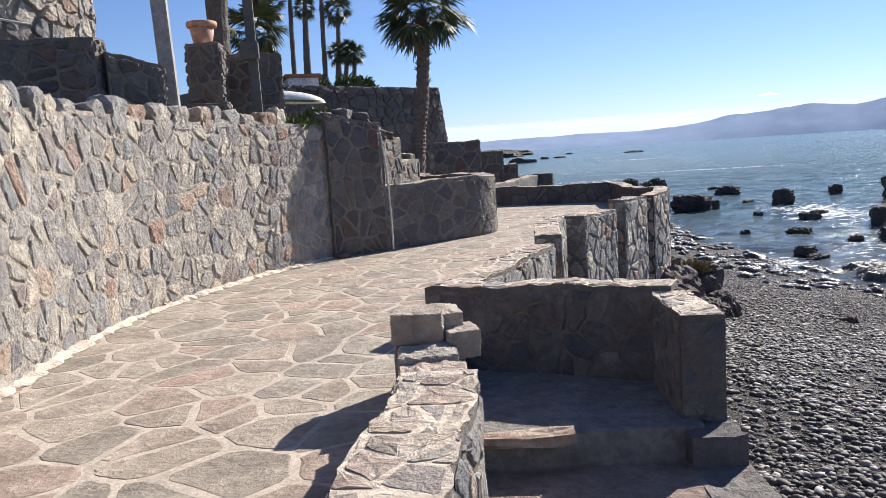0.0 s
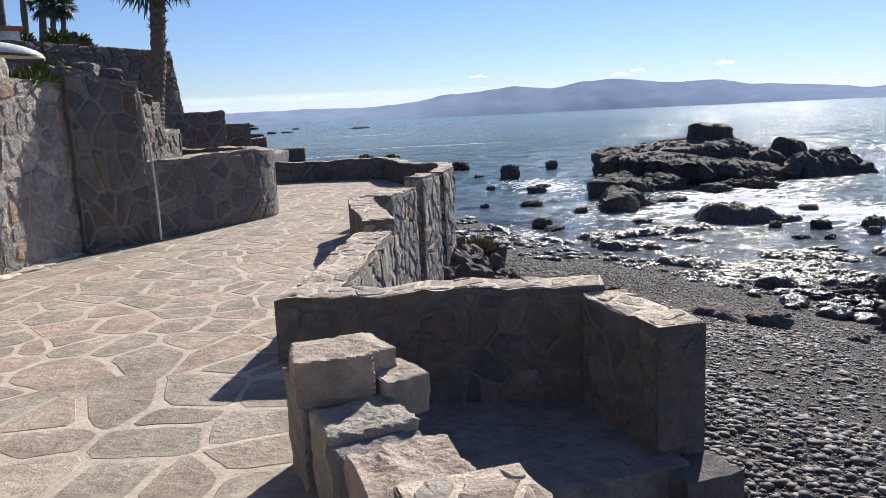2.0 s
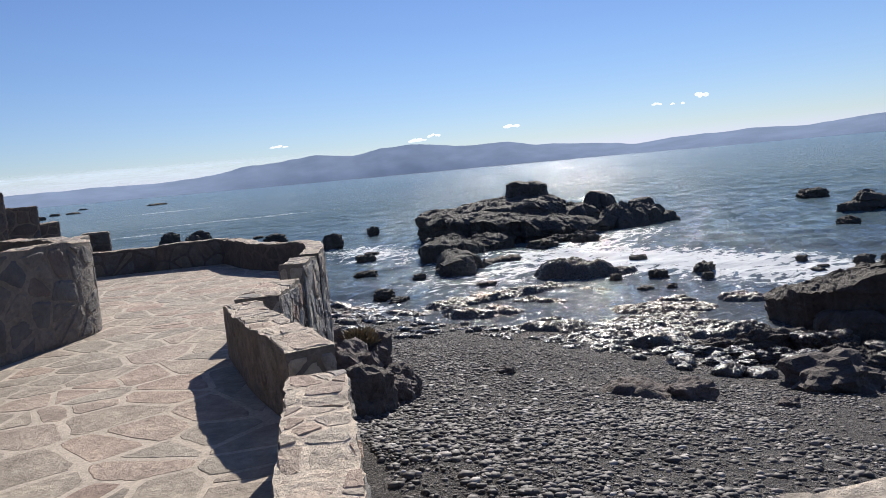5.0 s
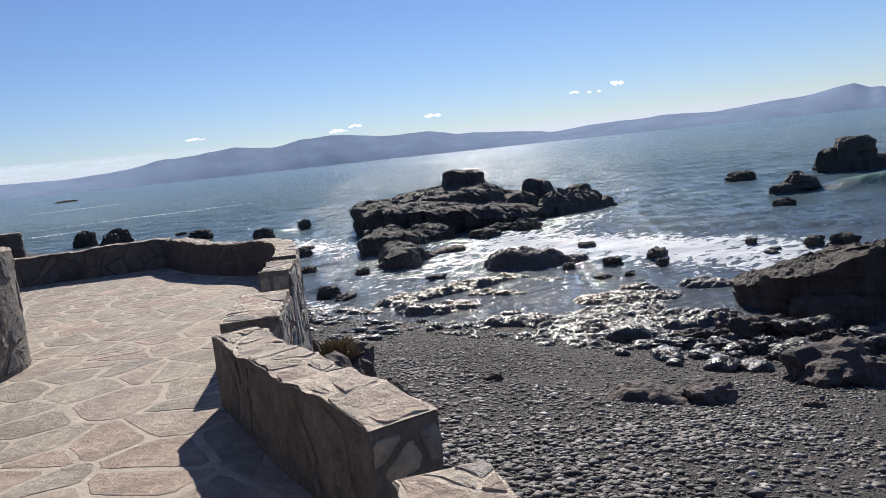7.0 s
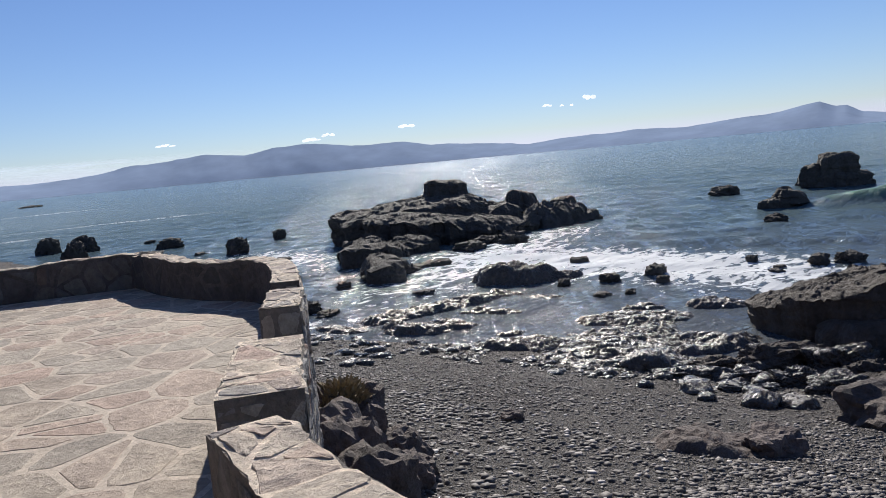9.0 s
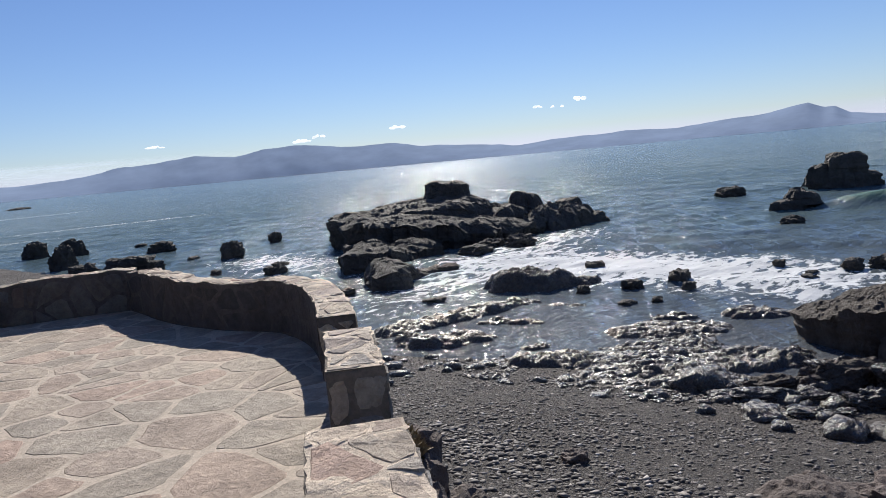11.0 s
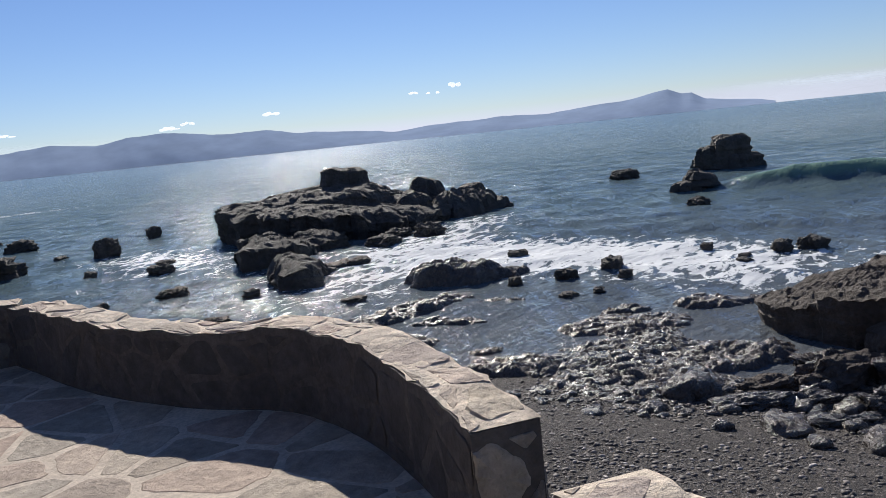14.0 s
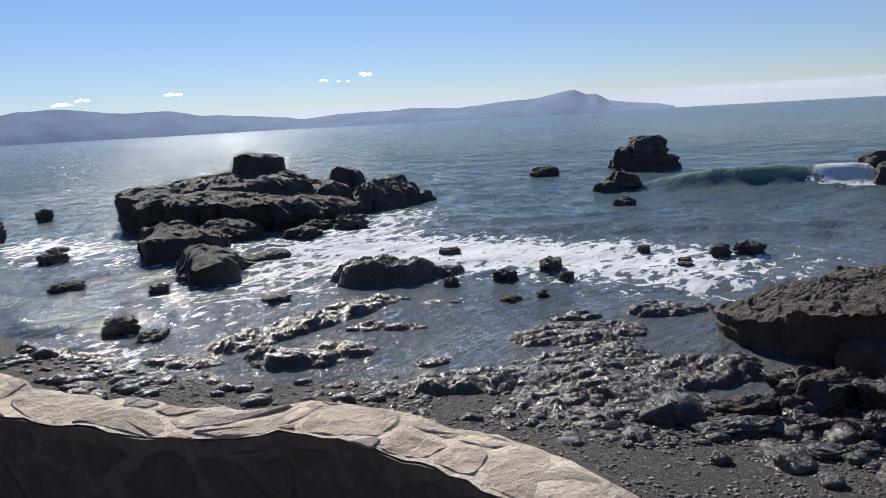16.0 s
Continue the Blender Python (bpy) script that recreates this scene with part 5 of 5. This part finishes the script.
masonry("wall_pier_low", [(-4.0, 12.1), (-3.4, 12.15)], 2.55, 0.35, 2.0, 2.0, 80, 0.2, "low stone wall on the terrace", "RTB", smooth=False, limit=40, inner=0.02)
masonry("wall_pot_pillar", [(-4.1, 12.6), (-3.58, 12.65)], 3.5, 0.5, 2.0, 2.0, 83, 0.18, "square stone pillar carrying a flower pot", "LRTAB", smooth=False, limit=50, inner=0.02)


def round_tower():
    n = 40
    cx, cy, r = -6.75, 10.7, 1.8
    V = [(cx + r * math.cos(i / n * 6.2832), cy + r * math.sin(i / n * 6.2832), z) for z in (2.0, 6.0) for i in range(n)]
    F = [(i, (i + 1) % n, n + (i + 1) % n, n + i) for i in range(n)] + [tuple(range(n, 2 * n))]
    ob = link("wall_round_tower", mesh_of("tower", V, F), MORTAR, None, "round rubble stone tower on the terrace", "tower", "", "structure")
    lay(ob, 6.2832 * r, 4.0, lambda u, v, d: (cx + (r + d) * math.cos(u / r), cy + (r + d) * math.sin(u / r), 2.0 + v), 0.26, 0.25, 0.012, 0.05, 89, STONE, limit=250, near=lambda u, v: abs(u / r - 5.2))


round_tower()


def bastion():
    """Big battered wall behind the palm, with stepped walls at its foot."""
    a, b = Vector((-8.2, 29.0, 0)), Vector((-0.3, 36.5, 0))
    along = (b - a).normalized()
    out = Vector((along.y, -along.x, 0))
    L, H, bat = (b - a).length, 4.65, 0.5
    back = out * -6

    def place(u, v, d):
        p = a + along * (u + 0.55 * bat * (1 - v / H) * u / L) + out * (bat * (1 - v / H) + d)
        return (p.x, p.y, v)
    V = [place(0, 0, 0), place(L, 0, 0), place(L, H, 0), place(0, H, 0)]
    V += [tuple(Vector(q) + back) for q in V]
    F = [(0, 1, 2, 3), (1, 5, 6, 2), (3, 2, 6, 7), (0, 3, 7, 4), (4, 7, 6, 5)]
    # Darkened mortar and stone carry the shade on this face.
    ob = link("wall_bastion", mesh_of("bastion", V, F), SHADED_MORTAR, None, "massive shaded stone bastion with a leaning side", "wall", "", "structure")
    lay(ob, L, H, place, 0.5, 0.42, 0.02, 0.05, 91, SHADED_STONE, limit=240)
    lay(ob, L, 0.4, lambda u, v, d: place(u, H - 0.36 + v, 0.03 + d), 0.8, 0.4, 0.02, 0.08, 94, SHADED_STONE, "coping", limit=40)
    tip = Vector(place(L, 0, 0))
    lay(ob, 6.0, H, lambda u, v, d: tuple(Vector(place(L, v, 0)) - out * u + along * d), 0.6, 0.45, 0.02, 0.05, 93, SHADED_STONE, limit=80)


bastion()
masonry("wall_bastion_step_a", [(-0.6, 31.8), (1.28, 31.8)], 2.02, 1.5, 0.0, -0.2, 97, 0.35, "dark stepped stone wall beyond the palm", "RTB", smooth=False, limit=80, inner=0.02)
masonry("wall_bastion_step_b", [(1.2, 32.6), (2.25, 32.6)], 1.55, 1.2, 0.0, -0.2, 98, 0.35, "dark low stepped stone wall", "RTB", smooth=False, limit=60, inner=0.02)
masonry("wall_bastion_step_c", [(2.0, 33.2), (2.9, 33.2)], 0.95, 1.2, 0.0, -0.2, 99, 0.35, "lowest stepped stone wall by the platform", "RTB", smooth=False, limit=60)
masonry("wall_palm_terrace", [(-2.2, 19.2), (-0.9, 18.9)], 1.6, 0.4, 0.5, 0.9, 101, 0.28, "low stone wall behind the palm", "RTB", smooth=False, limit=60)


def box_bm(w, d, h, bev=0.01):
    bm = bmesh.new()
    bmesh.ops.create_cube(bm, size=1, matrix=Matrix.Translation((0, 0, h / 2)) @ Matrix.Diagonal((w, d, h, 1)))
    bmesh.ops.bevel(bm, geom=bm.edges, offset=bev, segments=2, affect="EDGES")
    return bm


def steel_post(x, y, w, h, mat, label, lean=0.0, lamp=False):
    ob = new("steel_post")
    tagged(ob, label, "post", "steel posts")
    part("shaft", box_bm(w, w * 0.8, h, 0.012), mat, ob)
    part("base_plate", box_bm(w * 1.6, w * 1.5, 0.03, 0.004), mat, ob)
    if lamp:
        b = part("lamp_box", box_bm(0.26, 0.2, 0.26, 0.02), mat, ob, "dark box fixed to the post")
        b.location = (-0.02, -0.16, 0.98)
    ob.matrix_basis = pose(x, y, 2.09, 0, lean, 8)


steel_post(-3.55, 10.05, 0.19, 4.6, METAL, "tall weathered grey steel post", -1.5)
steel_post(-2.82, 11.6, 0.14, 4.6, DARKMETAL, "tall dark steel post with a lamp box", -0.5, True)
steel_post(-4.1, 6.85, 0.17, 4.6, METAL, "tall weathered grey steel post", -0.5)


def lathe(profile, n=28):
    bm = bmesh.new()
    rings = [[bm.verts.new((r * math.cos(i / n * 6.2832), r * math.sin(i / n * 6.2832), z)) for i in range(n)] for r, z in profile]
    for a, b in zip(rings, rings[1:]):
        for i in range(n):
            bm.faces.new((a[i], a[(i + 1) % n], b[(i + 1) % n], b[i]))
    bm.faces.new(rings[0][::-1])
    return bm


def pot():
    ob = new("flower_pot")
    tagged(ob, "terracotta flower pot with a thick rim", "flower pot")
    part("bowl", lathe([(0.13, 0), (0.15, 0.02), (0.2, 0.3), (0.17, 0.3), (0.14, 0.06), (0.01, 0.05)]), TERRA, ob, smooth=True)
    part("rim", lathe([(0.19, 0.27), (0.235, 0.28), (0.245, 0.31), (0.24, 0.36), (0.215, 0.37), (0.19, 0.35), (0.185, 0.28)]), TERRA, ob, smooth=True)
    ob.location = (-3.86, 12.62, 3.51)


pot()


def fan_leaf(rng, stem, size, blades=30):
    """A fan palm leaf that grows along +x: a stalk, and a fan of drooping blades."""
    V, F = [], []

    def strip(pts, widths, up):
        o = len(V)
        for p, w in zip(pts, widths):
            V.extend([p - up * w, p + up * w])
        for i in range(len(pts) - 1):
            F.append((o + 2 * i, o + 2 * i + 1, o + 2 * i + 3, o + 2 * i + 2))
    bend = rng.uniform(0.1, 0.3)
    pts = [Vector((stem * k, 0, -bend * stem * k * k)) for k in (0, 0.35, 0.7, 1.0)]
    strip(pts, [0.022, 0.018, 0.014, 0.012], Vector((0, 1, 0)))
    strip(pts, [0.012, 0.01, 0.008, 0.006], Vector((0, 0, 1)))
    tip = pts[-1]
    for i in range(blades):
        a = radians(-105 + 210 * (i + 0.5) / blades + rng.uniform(-4, 4))
        L = size * (0.65 + 0.35 * math.cos(a * 0.62)) * rng.uniform(0.85, 1.1)
        d = Vector((math.cos(a), math.sin(a), 0))
        s = Vector((-math.sin(a), math.cos(a), 0.35 * rng.uniform(-1, 1))).normalized()
        droop = rng.uniform(0.25, 0.6)
        q = [tip + d * (L * k) + Vector((0, 0, -droop * L * k ** 2.4 - 0.1 * L * k * abs(math.sin(a)))) for k in (0, 0.3, 0.6, 0.85, 1.0)]
        strip(q, [0.006, 0.036 * size, 0.042 * size, 0.022 * size, 0.002], s)
    return V, F


LEAVES = []
for k in range(4):
    v, f = fan_leaf(random.Random(500 + k), 0.7, 0.74)
    me = mesh_of("leaf", v, f)
    me.materials.append(LEAF)
    LEAVES.append(me)


def trunk_bm(points, radii, rings, seed):
    """A tapered trunk along a bent line, ringed with old leaf scars."""
    bm = bmesh.new()
    n = 14
    rng = random.Random(seed)
    P = [Vector(p) for p in points]
    prev = None
    for i in range(rings + 1):
        t = i / rings * (len(P) - 1)
        k = min(int(t), len(P) - 2)
        c = P[k].lerp(P[k + 1], t - k)
        r = float(np.interp(t, range(len(radii)), radii)) * (1 + (0.07 if i % 2 else -0.04) + rng.uniform(-0.03, 0.03))
        ring = [bm.verts.new(c + Vector((r * math.cos(j / n * 6.2832), r * math.sin(j / n * 6.2832), rng.uniform(-0.01, 0.01)))) for j in range(n)]
        if prev:
            for j in range(n):
                bm.faces.new((prev[j], prev[(j + 1) % n], ring[(j + 1) % n], ring[j]))
        prev = ring
    bm.faces.new(prev)
    return bm


def palm(points, radii, scale, leaves, seed, label, near=False, dead=0.25, thin=1.0):
    ob = new("palm_tree")
    tagged(ob, label, "palm tree", "" if near else "background palms")
    base = Vector(points[0])
    part("trunk", trunk_bm([Vector(p) - base for p in points], radii, 60 if near else 24, seed), BARK, ob, "grey ringed palm trunk")
    rng = random.Random(seed)
    top = Vector(points[-1]) - base
    allv, allf = [], []
    for i in range(leaves):
        up = 72 - 118 * (i / leaves) ** 0.9 + rng.uniform(-8, 8)
        m = Matrix.Translation(top + Vector((0, 0, 0.12 * scale * (1 - i / leaves)))) @ Matrix.Rotation(i * 2.39996 + rng.uniform(-0.3, 0.3), 4, "Z") @ Matrix.Rotation(radians(-up), 4, "Y") @ Matrix.Rotation(rng.uniform(-0.5, 0.5), 4, "X") @ Matrix.Scale(scale * rng.uniform(0.8, 1.15), 4)
        if near:
            o = new("leaf", LEAVES[i % 4])
            o.parent = ob
            o.matrix_basis = m
        else:
            me = LEAVES[i % 4]
            s = len(allv)
            allv += [m @ v.co for v in me.vertices]
            allf += [tuple(j + s for j in p.vertices) for p in me.polygons]
    if not near:
        link("crown", mesh_of("crown", allv, allf), LEAF, ob, "crown of fan-shaped green leaves")
    if near:
        for i in range(46):
            t = rng.uniform(0.25, 0.96)
            q = t * (len(points) - 1)
            k = min(int(q), len(points) - 2)
            c = Vector(points[k]).lerp(Vector(points[k + 1]), q - k) - base
            a = rng.uniform(0, 6.28)
            r = float(np.interp(q, range(len(radii)), radii))
            bm = bmesh.new()
            bmesh.ops.create_cone(bm, segments=5, radius1=0.03, radius2=0.008, depth=0.16, cap_ends=True)
            s = part("leaf_stub", bm, BARK, ob)
            s.matrix_basis = Matrix.Translation(c + Vector((math.cos(a), math.sin(a), 0)) * (r + 0.03)) @ Matrix.Rotation(a, 4, "Z") @ Matrix.Rotation(radians(rng.uniform(40, 85)), 4, "Y")
    ob.location = base
    return ob


palm([(-1.25, 27.0, -0.1), (-1.08, 27.0, 1.6), (-0.98, 27.0, 2.4), (-0.8, 27.0, 3.4), (-0.68, 27.0, 4.9), (-0.6, 27.0, 6.45)], [0.3, 0.26, 0.235, 0.22, 0.225, 0.25], 1.22, 36, 21, "fan palm with a bent grey trunk in the planter", True)
palm([(-4.75, 16.5, 2.0), (-4.7, 16.5, 4.6), (-4.5, 16.5, 9.5)], [0.24, 0.22, 0.2], 1.2, 36, 22, "stout fan palm behind the terrace pillars")
for i, (x, y, h, s) in enumerate([(-6.7, 27, 6.1, 0.85), (-9.7, 40, 13, 0.7), (-9.0, 40, 9.6, 0.75), (-7.75, 40, 12.5, 0.6), (-7.0, 40, 12.0, 0.6), (-6.15, 40, 12.4, 0.6), (-5.45, 40, 9.1, 0.62), (-7.15, 40, 9.4, 0.5), (-5.6, 40, 7.0, 0.5), (-5.15, 40, 7.1, 0.5), (-4.75, 40, 6.9, 0.45), (-13.6, 22, 7.2, 0.9)]):
    palm([(x, y, 2.0), (x + 0.1, y, 2 + h * 0.5), (x + 0.25, y, h)], [0.14, 0.12, 0.105], s, 26, 30 + i, "tall slender fan palm in the garden")

for i, (x, y) in enumerate([(-2.0, 12.3), (-1.85, 12.35), (-2.2, 12.0), (-2.35, 11.7)]):
    shrub("trailing_plant", x, y, 2.15 - 0.05 * i, 0.25, 0.16, 260, GRASS, 600 + i, "green trailing succulent on top of the wall", "plant", 0.11)
for i, (x, y, z) in enumerate([(5.1, 16.3, -1.32), (5.35, 16.5, -1.4), (4.7, 16.7, -1.3)]):
    shrub("dry_shrub", x, y, z, 0.38, 0.2, 900, DRY, 620 + i, "dry straw-coloured shrub on the boulders", "shrub", 0.085)
for i, (x, y) in enumerate([(-4.2, 34), (-5.5, 34), (-6.5, 34), (-7.5, 33), (-3.7, 35)]):
    shrub("garden_shrub", x, y, 4.62, 0.55, 0.6, 420, GRASS, 640 + i, "dark green shrub on the upper garden", "shrub", 0.22)


def tube(name, pts, r, mat, parent=None, **tags):
    cu = bpy.data.curves.new(name, "CURVE")
    cu.dimensions, cu.bevel_depth, cu.bevel_resolution = "3D", r, 2
    sp = cu.splines.new("POLY")
    sp.points.add(len(pts) - 1)
    for q, p in zip(sp.points, pts):
        q.co = (*p, 1)
    cu.materials.append(mat)
    ob = new(name, cu)
    return tagged(ob, **tags)


tube("drain_pipe", [(-1.1, 12.35, 2.0), (-1.06, 12.33, 1.75), (-1.02, 12.36, 1.3), (-1.0, 12.4, 0.6), (-1.0, 12.4, 0.02)], 0.016, PIPE, label="thin grey pipe running down the stone corner", category="pipe")
tube("tower_cable", [(-6.2, 8.86, 3.62), (-5.75, 9.0, 3.55), (-5.3, 9.25, 3.45), (-5.0, 9.55, 3.4)], 0.015, PIPE, label="thin pale cable fixed along the tower", category="cable")
rock("loose_stone", -1.75, 11.85, 0.2, 0.1, 702, "small dark stone lying at the wall's foot", z=0.0, mat=BROWN_ROCK, level=3)


def garden_house():
    """The low end of a house that just shows above the bastion."""
    ob = new("garden_house")
    tagged(ob, "low white garden house with a clay roof", "house")
    part("wall", box_bm(1.3, 1.6, 0.5, 0.01), WHITE, ob)
    r = part("roof", box_bm(1.6, 1.9, 0.16, 0.05), ROOF, ob, "red clay roof")
    r.location = (0, 0, 0.5)
    ob.matrix_basis = pose(-6.2, 33.4, 4.6, 0, 0, 20)


garden_house()


def boat():
    """An upturned white hull on the garden edge."""
    ob = new("upturned_boat")
    tagged(ob, "upturned white boat hull with a green band", "boat")
    bm = bmesh.new()
    bmesh.ops.create_uvsphere(bm, u_segments=24, v_segments=12, radius=1, matrix=Matrix.Diagonal((1.1, 0.4, 0.28, 1)))
    bmesh.ops.delete(bm, geom=[v for v in bm.verts if v.co.z < -0.02], context="VERTS")
    part("hull", bm, WHITE, ob, smooth=True)
    bm = bmesh.new()
    bmesh.ops.create_uvsphere(bm, u_segments=24, v_segments=12, radius=1, matrix=Matrix.Diagonal((1.115, 0.415, 0.2, 1)))
    bmesh.ops.delete(bm, geom=[v for v in bm.verts if v.co.z > 0.07 or v.co.z < -0.02], context="VERTS")
    part("band", bm, GRASS, ob, "dull green band along the rim", smooth=True)
    ob.matrix_basis = pose(-3.9, 18.0, 2.95, 0, 3, 10)


boat()
